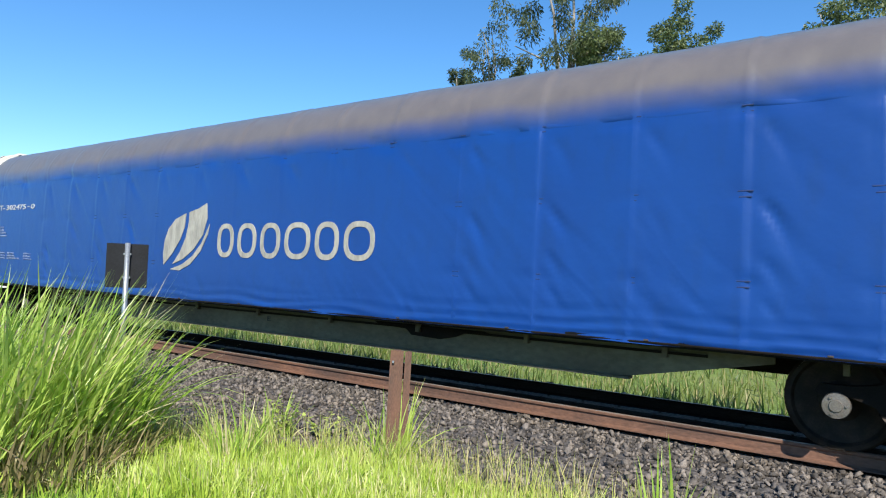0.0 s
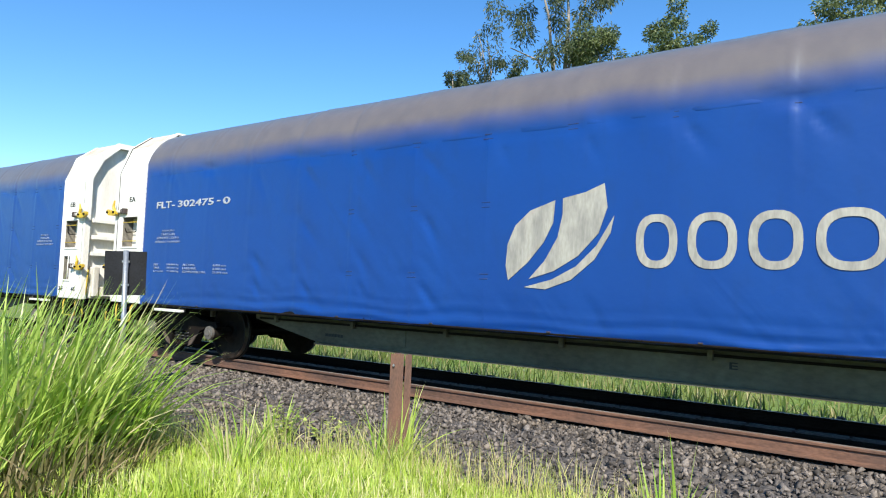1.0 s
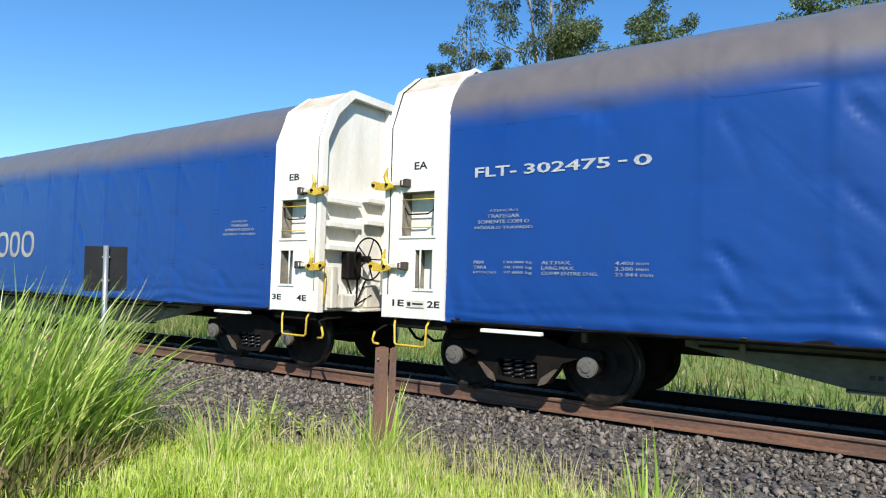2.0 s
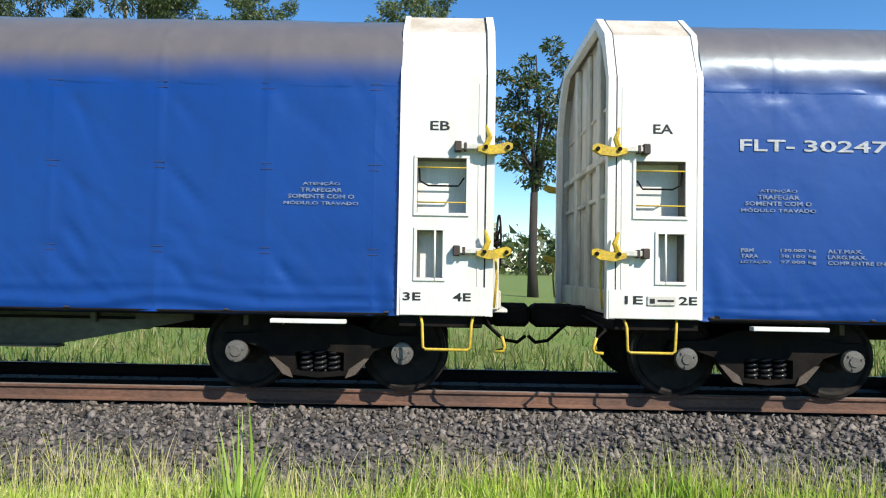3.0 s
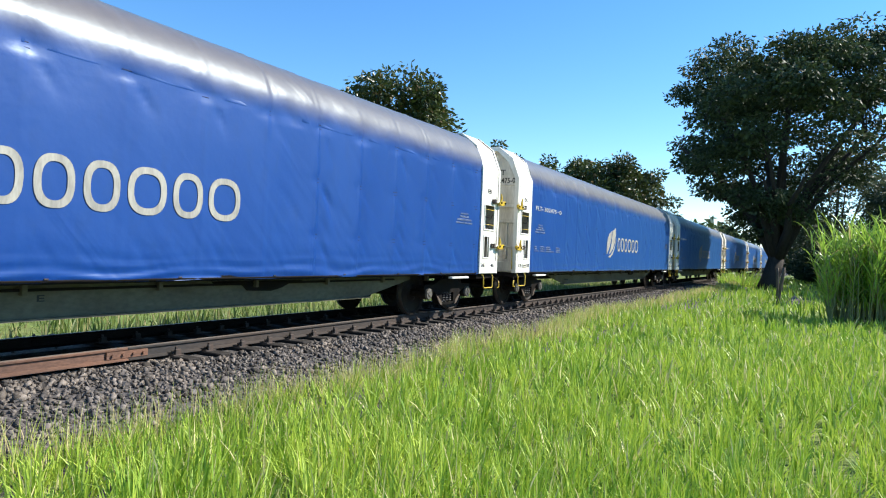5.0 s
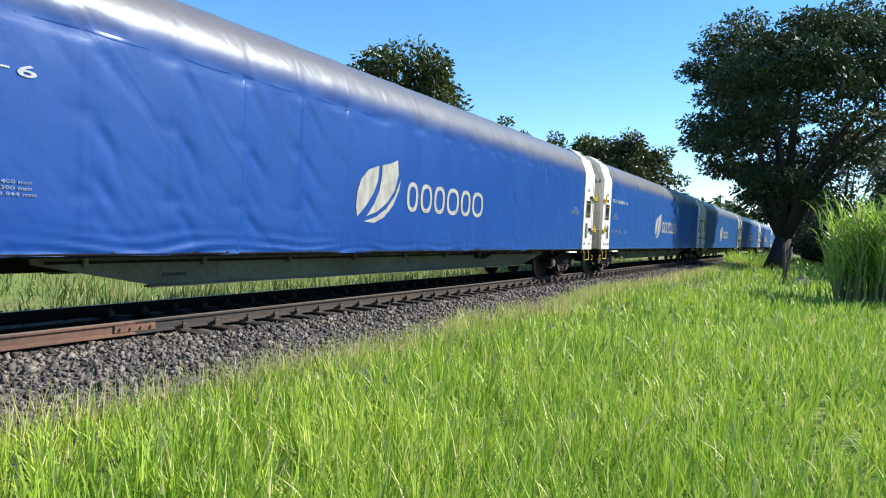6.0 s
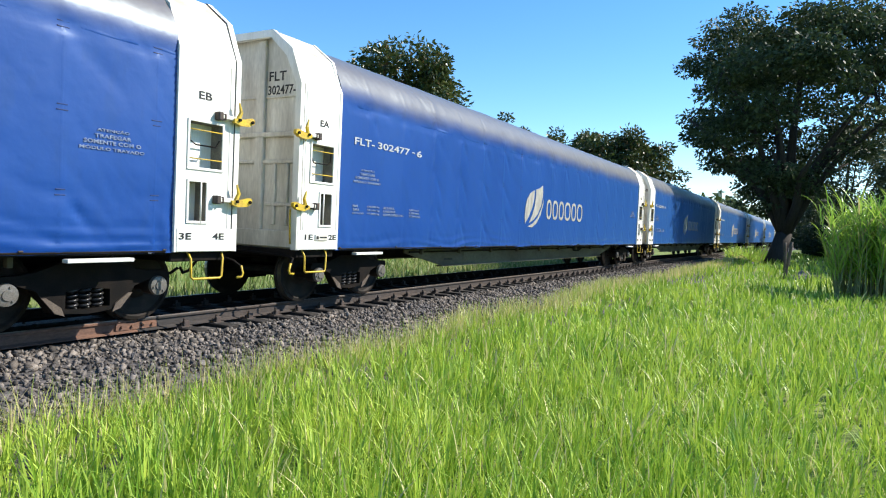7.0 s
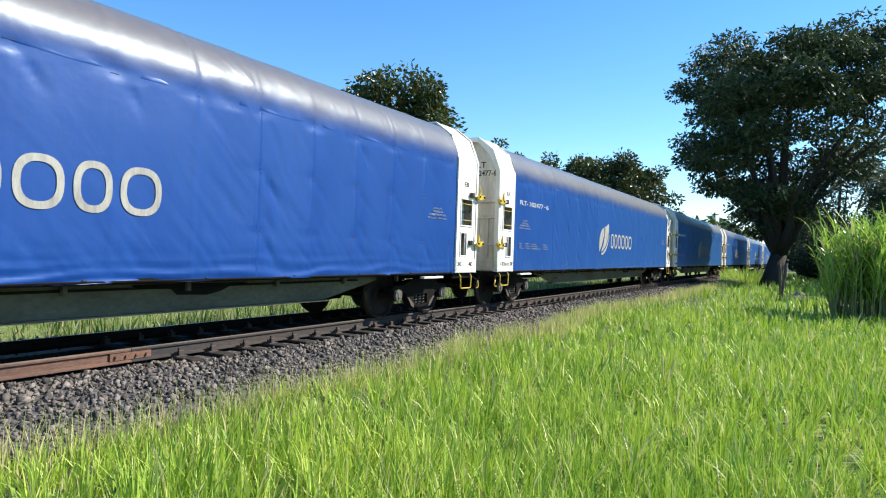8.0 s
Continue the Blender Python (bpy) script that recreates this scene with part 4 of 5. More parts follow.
for k, wagon in sorted(WAGONS.items()):
    number_wagon(wagon, rear_face, {0: ("302475", "0"), -1: ("302477", "6")}.get(k))


# ---- ground and track ----
rng = np.random.default_rng(5)


def wave(x, y, s, seed=0.0):
    """Soft uneven field between -1 and 1."""
    return (np.sin(x * s + 1.3 * np.sin(y * s * 0.7 + seed)) + np.sin(y * s * 1.1 + 1.7 * np.sin(x * s * 0.6 + seed * 2)) + np.sin((x + y) * s * 0.53 + seed)) / 3


def ground_z(x, y):
    return GROUND + 0.03 * wave(x, y, 0.9, 2.0) + 0.0 - 0.55 * np.clip((y - 11.2) / 2.2, 0, 1) + 0.9 * np.clip((y - 17) / 20, 0, 1) + 0.30 * np.clip((-y + 1.5) / 8, 0, 1) * np.clip((x - 18) / 15, 0, 1)


def grow(a, b, fine, out, ratio=1.35):
    mid = list(np.arange(a, b + 1e-6, fine))
    lo, hi, step = [a], [b], fine
    while lo[-1] > -out:
        step *= ratio
        lo.append(lo[-1] - step)
        hi.append(hi[-1] + step)
    return np.array(lo[:0:-1] + mid + hi[1:])


gx, gy = grow(-20, 70, 0.6, 2500), grow(-8, 20, 0.4, 2500)
XX, YY = np.meshgrid(gx, gy)
ZZ = ground_z(XX, YY)
nxx = len(gx)
idx = np.arange(len(gy) * nxx).reshape(len(gy), nxx)
quad = np.stack([idx[:-1, :-1], idx[:-1, 1:], idx[1:, 1:], idx[1:, :-1]], -1).reshape(-1, 4)
ground = quick_mesh("ground", np.stack([XX, YY, ZZ], -1).reshape(-1, 3), np.concatenate([quad[:, [0, 1, 2]], quad[:, [0, 2, 3]]]), M_GROUND, True)
tagged(ground, "bright green grassy ground beside the railway line", "ground", kind="structure")

BED = [(3.3, -0.47), (4.2, -0.355), (5.62, -0.325), (6.15, -0.27), (6.75, -0.205), (7.20, -0.205), (7.35, -0.225), (MID, -0.225), (10.1, -0.22), (10.7, -0.2), (11.8, -0.45), (12.6, -0.75)]


def bed_z(y):
    return np.interp(y, [a for a, _ in BED], [b for _, b in BED])


bm = bmesh.new()
extrude(bm, BED + [(12.5, -1.0), (3.4, -1.0)], -420, 520, steps=1)
ballast = part("ballast_bed", bm, M_BED)
tagged(ballast, "grey crushed basalt ballast bed under the track", "ballast", kind="structure")


# strip over the bed, coloured near-black for the shade under the wagons
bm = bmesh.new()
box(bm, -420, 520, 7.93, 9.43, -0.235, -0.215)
shade_strip = part("track_middle", bm, M_BED_SHADE)
tagged(shade_strip, "ballast between the rails, coloured dark for the shade under the train", "ballast", kind="structure")


def stone_shape(seed):
    """A broken stone with some sixteen flat facets."""
    r = np.random.default_rng(seed)
    bm = bmesh.new()
    for _ in range(9):
        v = r.normal(size=3)
        v /= np.linalg.norm(v)
        bm.verts.new(v * (0.75 + 0.35 * r.random()) * np.array([1.0, 0.8, 0.62]))
    hull = bmesh.ops.convex_hull(bm, input=bm.verts)
    bmesh.ops.delete(bm, geom=[g for g in hull["geom_interior"] if isinstance(g, bmesh.types.BMVert)], context="VERTS")
    bmesh.ops.triangulate(bm, faces=bm.faces)
    bm.verts.ensure_lookup_table()
    bm.verts.index_update()
    v = np.array([w.co[:] for w in bm.verts])
    f = np.array([[w.index for w in g.verts] for g in bm.faces])
    bm.free()
    return v, f


SHAPES = [stone_shape(40 + i) for i in range(12)]


def turns(n):
    q = rng.normal(size=(n, 4))
    q /= np.linalg.norm(q, axis=1)[:, None]
    w, x, y, z = q.T
    return np.stack([np.stack([1 - 2 * (y * y + z * z), 2 * (x * y - z * w), 2 * (x * z + y * w)], -1), np.stack([2 * (x * y + z * w), 1 - 2 * (x * x + z * z), 2 * (y * z - x * w)], -1), np.stack([2 * (x * z - y * w), 2 * (y * z + x * w), 1 - 2 * (x * x + y * y)], -1)], 1)


def scatter_stones(px, py, size):
    vs, fs, base = [], [], 0
    pick = rng.integers(0, len(SHAPES), len(px))
    for s, (v, f) in enumerate(SHAPES):
        k = np.where(pick == s)[0]
        if not len(k):
            continue
        pts = np.einsum("nij,vj->nvi", turns(len(k)), v) * size[k][:, None, None]
        pts += np.stack([px[k], py[k], bed_z(py[k]) + size[k] * 0.35], -1)[:, None, :]
        vs.append(pts.reshape(-1, 3))
        fs.append((f[None] + base + np.arange(len(k))[:, None, None] * len(v)).reshape(-1, 3))
        base += len(k) * len(v)
    return np.concatenate(vs), np.concatenate(fs)


near_n = 33000
px = np.concatenate([rng.uniform(-13, 17, near_n), 17 + 40 * rng.random(7500) ** 1.6, rng.uniform(-24, -13, 2500), rng.uniform(-8, 14, 1500)])
py = np.concatenate([3.9 + 3.85 * rng.random(near_n) ** 0.72, rng.uniform(5.5, 7.7, 7500), rng.uniform(5.5, 7.7, 2500), rng.uniform(10.0, 11.8, 1500)])
sz = np.concatenate([rng.gamma(6, 0.0056, near_n), rng.gamma(7, 0.0062, 7500), rng.gamma(7, 0.006, 2500), rng.gamma(7, 0.006, 1500)]).clip(0.014, 0.075)
open_end = (px > 6.4) & (py > 7.28) & (rng.random(len(px)) < 0.97)
keep = ~open_end & (py > 5.05 - 1.0 * np.clip((-3.4 - px) / 2.4, 0, 1) + 0.22 * wave(px, px * 0, 1.3) + 0.15 * rng.random(len(px))) & ~((py > 7.72) & (py < 9.9))
v, f = scatter_stones(px[keep], py[keep], sz[keep])
loose = quick_mesh("loose_stones", v, f, M_STONE)
loose.parent = ballast
tagged(loose, "loose broken grey basalt stones", kind="stuff")

RAIL = [(-0.070, 0), (0.070, 0), (0.070, 0.011), (0.028, 0.026), (0.010, 0.034), (0.009, 0.125), (0.034, 0.138), (0.036, 0.160), (0.030, 0.170), (-0.030, 0.170), (-0.036, 0.160), (-0.034, 0.138), (-0.009, 0.125), (-0.010, 0.034), (-0.028, 0.026), (-0.070, 0.011)]
HEAD_MID = 0.836
JOINT = 5.62
for s in (-1, 1):
    bm = bmesh.new()
    for x0, x1 in ((-420, JOINT - 0.004), (JOINT + 0.004, 520)):
        extrude(bm, [(MID + s * HEAD_MID + y, z - 0.17) for y, z in RAIL], x0, x1)
    for g in bm.faces:
        if g.calc_center_median().z > -0.0005:
            g.material_index = 1
        elif g.calc_center_median().x > JOINT:
            g.material_index = 2
    # the far rail's steel is coloured black, standing for the shade under the train
    rail = part("rail", bm, [M_RAIL, M_RAILTOP, M_RAIL_GREY] if s < 0 else [M_RAIL_SHADE, M_RAILTOP, M_RAIL_SHADE])
    tagged(rail, "rust-brown steel rail with a worn head on the ballast" if s < 0 else "steel rail on the far side of the track, coloured black for its shade", "rail", "rails of the track", "structure")
    for o in (-1, 1):
        bm = bmesh.new()
        plate(bm, [(JOINT - 0.30, -0.135), (JOINT + 0.30, -0.135), (JOINT + 0.30, -0.042), (JOINT - 0.30, -0.042)], MID + s * HEAD_MID + o * 0.011, MID + s * HEAD_MID + o * 0.034)
        for k in range(4):
            bmesh.ops.create_cone(bm, cap_ends=True, segments=6, radius1=0.018, radius2=0.018, depth=0.03, matrix=Matrix.Translation((JOINT - 0.225 + 0.15 * k, MID + s * HEAD_MID + o * 0.045, -0.088)) @ Matrix.Rotation(math.pi / 2, 4, "X"))
        part("fishplate", bm, M_RAIL if s < 0 else M_RAIL_SHADE, rail, "bolted rusty fishplate")

# sleepers with base plates and clips; their ends stick out of the ballast further along the line
bm = bmesh.new()
box(bm, -0.11, 0.11, -1.35, 1.35, -0.345, -0.172, 0.012)
sleeper = part("sleeper", bm, M_SLEEPER)
tagged(sleeper, "dark weathered wooden sleeper bedded in ballast", "sleeper", "sleepers of the track", "structure")
for s in (-1, 1):
    bm = bmesh.new()
    box(bm, -0.09, 0.09, s * HEAD_MID - 0.19, s * HEAD_MID + 0.19, -0.176, -0.160, 0.004)
    part("base_plate", bm, M_PLATE, sleeper)
    for o in (-1, 1):
        bm = bmesh.new()
        cy = s * HEAD_MID + o * 0.105
        box(bm, -0.035, 0.035, cy - 0.035, cy + 0.035, -0.165, -0.125, 0.008)
        tube(bm, [(0.0, cy + o * 0.02, -0.13), (0.0, cy + o * 0.025, -0.055)], [0.026, 0.020], 6)
        box(bm, -0.045, 0.045, cy + o * 0.055 - 0.02, cy + o * 0.055 + 0.02, -0.168, -0.085, 0.006)
        tube(bm, [(-0.06, cy + o * 0.045, -0.155), (-0.05, cy, -0.118), (0.0, cy - o * 0.045, -0.125), (0.05, cy, -0.118), (0.06, cy + o * 0.045, -0.155)], 0.012, 5)
        part("rail_clip", bm, M_PLATE, sleeper)
sleeper.matrix_basis = pose(-25.0, MID, 0)
for k in range(1, 150):
    x = -25.0 + 0.58 * k
    low = 0.0 if x > 6.2 else -0.14
    copy_thing(sleeper, pose(x, MID + random.uniform(-0.03, 0.03), low, 0, 0, random.uniform(-1, 1)))


# ---- post of old rails, sign, fence posts ----
def rail_post(x, y, turn):
    post = new("rail_post")
    tagged(post, "rusty brown post of two upright old rails", "post")
    h = 1.36
    for mx, my, wide, top in ((-0.035, 0.0, 1.0, h), (0.086, 0.012, 0.5, h - 0.008)):
        bm = bmesh.new()
        outline = [(mx + yy * wide, my + z * 0.62) for yy, z in RAIL]
        low = [bm.verts.new((a, b, 0)) for a, b in outline]
        high = [bm.verts.new((a, b, top)) for a, b in outline]
        n = len(low)
        for i in range(n):
            bm.faces.new((low[i], low[(i + 1) % n], high[(i + 1) % n], high[i]))
        bm.faces.new(low)
        bm.faces.new(high[::-1])
        part("upright_rail", bm, M_POST, post)
    bm = bmesh.new()
    bmesh.ops.create_cone(bm, cap_ends=True, segments=8, radius1=0.014, radius2=0.011, depth=0.05, matrix=Matrix.Translation((-0.07, -0.01, h - 0.12)) @ Matrix.Rotation(math.pi / 2, 4, "X"))
    part("bolt", bm, M_GALV, post)
    # small dark box beside the foot, for a stub of old rail
    bm = bmesh.new()
    box(bm, -0.20, -0.11, 0.0, 0.07, 0.20, 0.50, 0.012, Matrix.Rotation(radians(9), 4, "Y"))
    part("sleeper_stub", bm, M_SLEEPER, post, "small dark stub at the foot")
    post.matrix_basis = pose(x, y, GROUND - 0.29, 0, 0.6, turn)
    return post


rail_post(-4.47, 5.56, 36)


def track_sign(x, y):
    sign = new("track_sign")
    tagged(sign, "square track sign seen from its dark back on a galvanised pole", "sign")
    bm = bmesh.new()
    tube(bm, [(0, 0, 0), (0, 0, 2.23)], 0.035, 14)
    part("pole", bm, M_GALV, sign, "galvanised steel pole", smooth=True)
    bm = bmesh.new()
    box(bm, -0.262, 0.262, 0.04, 0.045, 1.615, 2.22, 0.002)
    part("sign_panel", bm, M_SIGNBACK, sign, "dark back of the sign panel")
    bm = bmesh.new()
    for z in (1.74, 2.06):
        box(bm, -0.05, 0.05, 0.0, 0.042, z, z + 0.03, 0.004)
    part("clamp", bm, M_GALV, sign)
    sign.matrix_basis = pose(x, y, GROUND - 0.08, 0, -1.2, 58)


track_sign(-8.80, 4.95)


def fence_post(x, y, h, lean_x, lean_y):
    bm = bmesh.new()
    pts, rad = [], []
    for k in range(7):
        t = k / 6
        pts.append((lean_x * t + 0.02 * math.sin(5 * t + x), lean_y * t, h * t))
        rad.append(0.075 - 0.015 * t + 0.008 * math.sin(9 * t + y))
    tube(bm, pts, rad, 9)
    post = part("fence_post", bm, M_OLDWOOD, smooth=True)
    post.location = (x, y, float(ground_z(x, y)) - 0.05)
    tagged(post, "old grey leaning wooden fence post in the grass", "fence post", "fence posts")


for x, y, h, a, b in ((32.6, 1.34, 1.75, 0.1, -0.22), (39.5, 1.62, 1.7, 0.0, 0.05), (47.0, 1.7, 1.6, 0.1, 0.0), (26.5, -3.4, 1.5, 0.0, 0.05)):
    fence_post(x, y, h, a, b)

bm = bmesh.new()
ring = [bm.verts.new((36.0 + 1.7 * math.cos(a) * (1 + 0.2 * math.sin(3 * a)), 0.75 + 0.5 * math.sin(a) * (1 + 0.25 * math.cos(2 * a)), 0)) for a in [2 * math.pi * k / 26 for k in range(26)]]
top_v = bm.verts.new((36.0, 0.75, 0.3))
for w in ring:
    w.co.z = float(ground_z(w.co.x, w.co.y)) - 0.02
top_v.co.z = float(ground_z(36.0, 0.75)) + 0.35
for k in range(26):
    bm.faces.new((ring[k], ring[(k + 1) % 26], top_v))
mound = part("earth_mound", bm, M_SAND)
tagged(mound, "low heap of bare sandy soil by the fence", "soil heap", kind="structure")


# ---- grasses ----
def blades(x, y, z, length, width, lean, heading, segs=3, droop=0.5):
    """Arching, tapered blades as triangles."""
    n = len(x)
    t = np.linspace(0, 1, segs + 1)
    dirx, diry = np.cos(heading), np.sin(heading)
    ang = lean[:, None] * (0.35 + droop * 2.0 * t[None, :] ** 1.3)
    step = length[:, None] / segs
    hx = np.cumsum(np.concatenate([np.zeros((n, 1)), np.sin(ang[:, 1:]) * step], 1), 1)
    hz = np.cumsum(np.concatenate([np.zeros((n, 1)), np.cos(ang[:, 1:]) * step], 1), 1)
    cx, cy, cz = x[:, None] + dirx[:, None] * hx, y[:, None] + diry[:, None] * hx, z[:, None] + hz
    twist = rng.uniform(-1.2, 1.2, n)
    sx, sy = np.cos(heading + np.pi / 2 + twist), np.sin(heading + np.pi / 2 + twist)
    w = width[:, None] * (1 - t[None, :] ** 2.2) * (0.75 + 0.5 * np.minimum(t * 3, 1)[None, :]) * 0.5
    left = np.stack([cx - sx[:, None] * w, cy - sy[:, None] * w, cz], -1)
    right = np.stack([cx + sx[:, None] * w, cy + sy[:, None] * w, cz], -1)
    per = 2 * segs + 1
    v = np.empty((n, per, 3))
    v[:, 0:2 * segs:2] = left[:, :segs]
    v[:, 1:2 * segs:2] = right[:, :segs]
    v[:, -1] = left[:, -1]
    f = []
    for k in range(segs - 1):
        a = 2 * k
        f += [(a, a + 1, a + 3), (a, a + 3, a + 2)]
    f.append((2 * segs - 2, 2 * segs - 1, 2 * segs))
    f = (np.array(f)[None] + (np.arange(n) * per)[:, None, None]).reshape(-1, 3)
    return v.reshape(-1, 3), f


def edge_y(x):
    return 5.16 + 0.25 * np.clip((x - 10) / 8, 0, 1) - 0.95 * np.clip((-4.0 - x) / 2.2, 0, 1) + 0.20 * wave(x, x * 0.0, 1.3) + 0.15 * wave(x, x * 0.3, 3.7, 1.0)


def meadow(n, r0, r1, power, name, mat, h0, h1, label, a0=-38, a1=172, back=-9):
    u = rng.random(n)
    r = (r0 ** power + u * (r1 ** power - r0 ** power)) ** (1 / power)
    a = np.radians(rng.uniform(a0, a1, n))
    x, y = r * np.cos(a), r * np.sin(a)
    ok = (y < edge_y(x) - 0.05 * rng.random(n)) & (y > back)
    ok &= ~((x < -5.0) & (y > 1.2) & (y < 3.3) & (rng.random(n) < 0.85))      # under the tall clumps
    ok &= ~((x > 34) & (x < 40) & (np.abs(y - 0.55) < 0.6) & (rng.random(n) < 0.9))
    x, y, r = x[ok], y[ok], r[ok]
    # tufts: pull the blades towards scattered centres
    cell = 0.16 + 0.01 * r
    wx, wy = x + 0.5 * wave(x, y, 2.3, 1.0) + 0.31 * y, y + 0.5 * wave(x, y, 1.9, 5.0) - 0.23 * x
    tx, ty = np.floor(wx / cell), np.floor(wy / cell)
    jx = np.modf(np.abs(np.sin(tx * 12.9898 + ty * 78.233) * 43758.5453))[0]
    jy = np.modf(np.abs(np.sin(tx * 39.346 + ty * 11.135) * 24634.6345))[0]
    jh = np.modf(np.abs(np.sin(tx * 7.13 + ty * 53.7) * 9631.77))[0]
    pull = 0.45
    ox, oy = (tx + jx) * cell - wx, (ty + jy) * cell - wy
    x, y = x + pull * ox, y + pull * oy
    k = len(x)
    patch = 1 + 0.25 * wave(x, y, 0.8, 4.0)
    length = (h0 + (h1 - h0) * rng.random(k)) * patch * (0.75 + 0.5 * jh)
    length *= np.where(y > edge_y(x) - 0.7, 0.8, 1.0) * (1 - 0.38 * np.clip((-x - 0.5) / 2, 0, 1))
    width = 0.0122 * np.maximum(1, r / 5.5) ** 0.8 * rng.uniform(0.7, 1.4, k)
    lean = np.abs(rng.normal(0.0, 0.48, k)) + 0.05
    heading = np.where(rng.random(k) < 0.45, np.arctan2(-oy, -ox), rng.uniform(0, 2 * np.pi, k)) + rng.normal(0, 0.3, k)
    v, f = blades(x, y, ground_z(x, y) - 0.02, length, width, lean, heading)
    g = quick_mesh(name, v, f, mat)
    tagged(g, label, "grass", kind="stuff")


meadow(195000, 2.4, 24, 0.55, "meadow_grass", M_GRASS, 0.17, 0.42, "bright green knee-high meadow grass in the sun")
meadow(80000, 22, 95, 0.6, "meadow_grass", M_GRASS, 0.30, 0.52, "bright green meadow grass further along the line")

meadow(13000, 0.25, 2.8, 1.8, "meadow_grass", M_GRASS, 0.14, 0.40, "trodden meadow grass", 0, 360)
meadow(30000, 2.4, 60, 0.6, "meadow_grass", M_GRASS, 0.26, 0.50, "bright green knee-high meadow grass", 170, 324, -60)
n = 15000
x = np.concatenate([rng.uniform(-14, 22, 11000), 22 + 40 * rng.random(4000)])
y = edge_y(x) + 0.12 - np.abs(rng.normal(0, 0.28, n))
v, f = blades(x, y, ground_z(x, y) - 0.02, rng.uniform(0.2, 0.55, n), rng.uniform(0.004, 0.008, n) * np.maximum(1, np.abs(x) / 8), np.abs(rng.normal(0.1, 0.4, n)), rng.uniform(0, 6.28, n))
tagged(quick_mesh("verge_grass", v, f, M_DRYGRASS), "straw-tinged grass along the edge of the ballast", "grass", kind="stuff")

n = 27000
x = rng.uniform(-32, 62, n)
y = 12.9 + 9.5 * rng.random(n) ** 1.4
v, f = blades(x, y, ground_z(x, y) - 0.02, rng.uniform(0.15, 0.62, n) * (1 + 0.5 * wave(x, y, 1.4)), rng.uniform(0.014, 0.042, n), np.abs(rng.normal(0.1, 0.62, n)), rng.uniform(0, 6.28, n))
tagged(quick_mesh("verge_grass", v, f, M_FARGRASS), "green and straw-coloured grass beyond the track", "grass", kind="stuff")


# dense low grass in front of the ballast, where the post and the sign stand
n = 24000
x = rng.uniform(-5.9, 1.0, n)
y = edge_y(x) - 0.02 - 1.9 * rng.random(n) ** 1.3
patchy = 0.8 + 0.35 * wave(x, y, 2.6, 3.0)
v, f = blades(x, y, ground_z(x, y) - 0.02, rng.uniform(0.12, 0.34, n) * patchy, rng.uniform(0.006, 0.013, n), np.abs(rng.normal(0.12, 0.55, n)), rng.uniform(0, 6.28, n))
tagged(quick_mesh("meadow_grass", v, f, M_LIME), "dense lime-green grass at the foot of the ballast", "grass", kind="stuff")


def tuft(x, y, n, spread, h0, h1, w, name, label, lean=0.35, mat=None, segs=6, aim=None, droop=0.55, group=""):
    r = spread * np.sqrt(rng.random(n))
    a = rng.uniform(0, 2 * np.pi, n)
    bx, by = x + r * np.cos(a), y + r * np.sin(a)
    ln = np.abs(rng.normal(0, lean, n)) + 0.06 + 0.22 * r / max(spread, 0.01)
    head = a + rng.normal(0, 0.6, n)
    if aim is not None:
        head = np.where(rng.random(n) < 0.6, aim + rng.normal(0, 0.5, n), head)
    v, f = blades(bx, by, ground_z(bx, by) - 0.03, rng.uniform(h0, h1, n), rng.uniform(0.6, 1.2, n) * w, ln, head, segs, droop)
    tagged(quick_mesh(name, v, f, mat or M_TALL), label, "grass", group, "stuff")


tuft(-7.0, 3.0, 680, 0.80, 0.9, 2.0, 0.026, "guinea_grass_clump", "tall clump of bright green guinea grass", 0.34, aim=0.6)
tuft(-6.55, 3.3, 300, 0.55, 0.7, 1.7, 0.028, "guinea_grass_clump", "leaning clump of bright green guinea grass", 0.42, aim=0.75, droop=0.85)
tuft(-6.5, 2.35, 260, 0.60, 0.5, 1.3, 0.024, "guinea_grass_clump", "thick clump of green guinea grass", 0.4, aim=0.9)
tuft(-8.6, 2.8, 420, 0.8, 0.9, 1.9, 0.026, "guinea_grass_clump", "tall clump of bright green guinea grass", 0.26)
# withered foot leaves, their colour darkened to give the clumps a shaded base
tuft(-6.4, 2.75, 1200, 1.0, 0.2, 0.62, 0.022, "guinea_grass_skirt", "withered brown-green leaves at the foot of the clumps, darkened for the shade there", 0.75, mat=M_SKIRT)
tuft(-5.15, 4.05, 60, 0.18, 0.4, 0.8, 0.016, "grass_tuft", "upright tuft of green grass by the ballast", 0.22)
tuft(-4.15, 5.0, 46, 0.16, 0.4, 0.85, 0.014, "grass_tuft", "tuft of grass leaning away from the rusty post", 0.6, aim=0.3)
tuft(-1.35, 4.45, 14, 0.10, 0.45, 0.95, 0.020, "grass_tuft", "sparse tuft of upright broad grass blades", 0.18)
tuft(-0.95, 4.75, 26, 0.25, 0.3, 0.6, 0.009, "grass_tuft", "thin dry grass stalks by the ballast", 0.25, mat=M_DRYGRASS)
for k in range(16):
    tuft(-3.2 + 0.42 * k + random.uniform(-0.2, 0.2), 5.45 + random.uniform(-0.15, 0.35), 12, 0.14, 0.2, 0.5, 0.007, "grass_tuft", "thin straw-coloured grass stalks on the ballast shoulder", 0.3, mat=M_DRYGRASS)
tuft(-5.75, 5.0, 60, 0.22, 0.25, 0.6, 0.02, "grass_tuft", "low green weed on the ballast shoulder", 0.6)
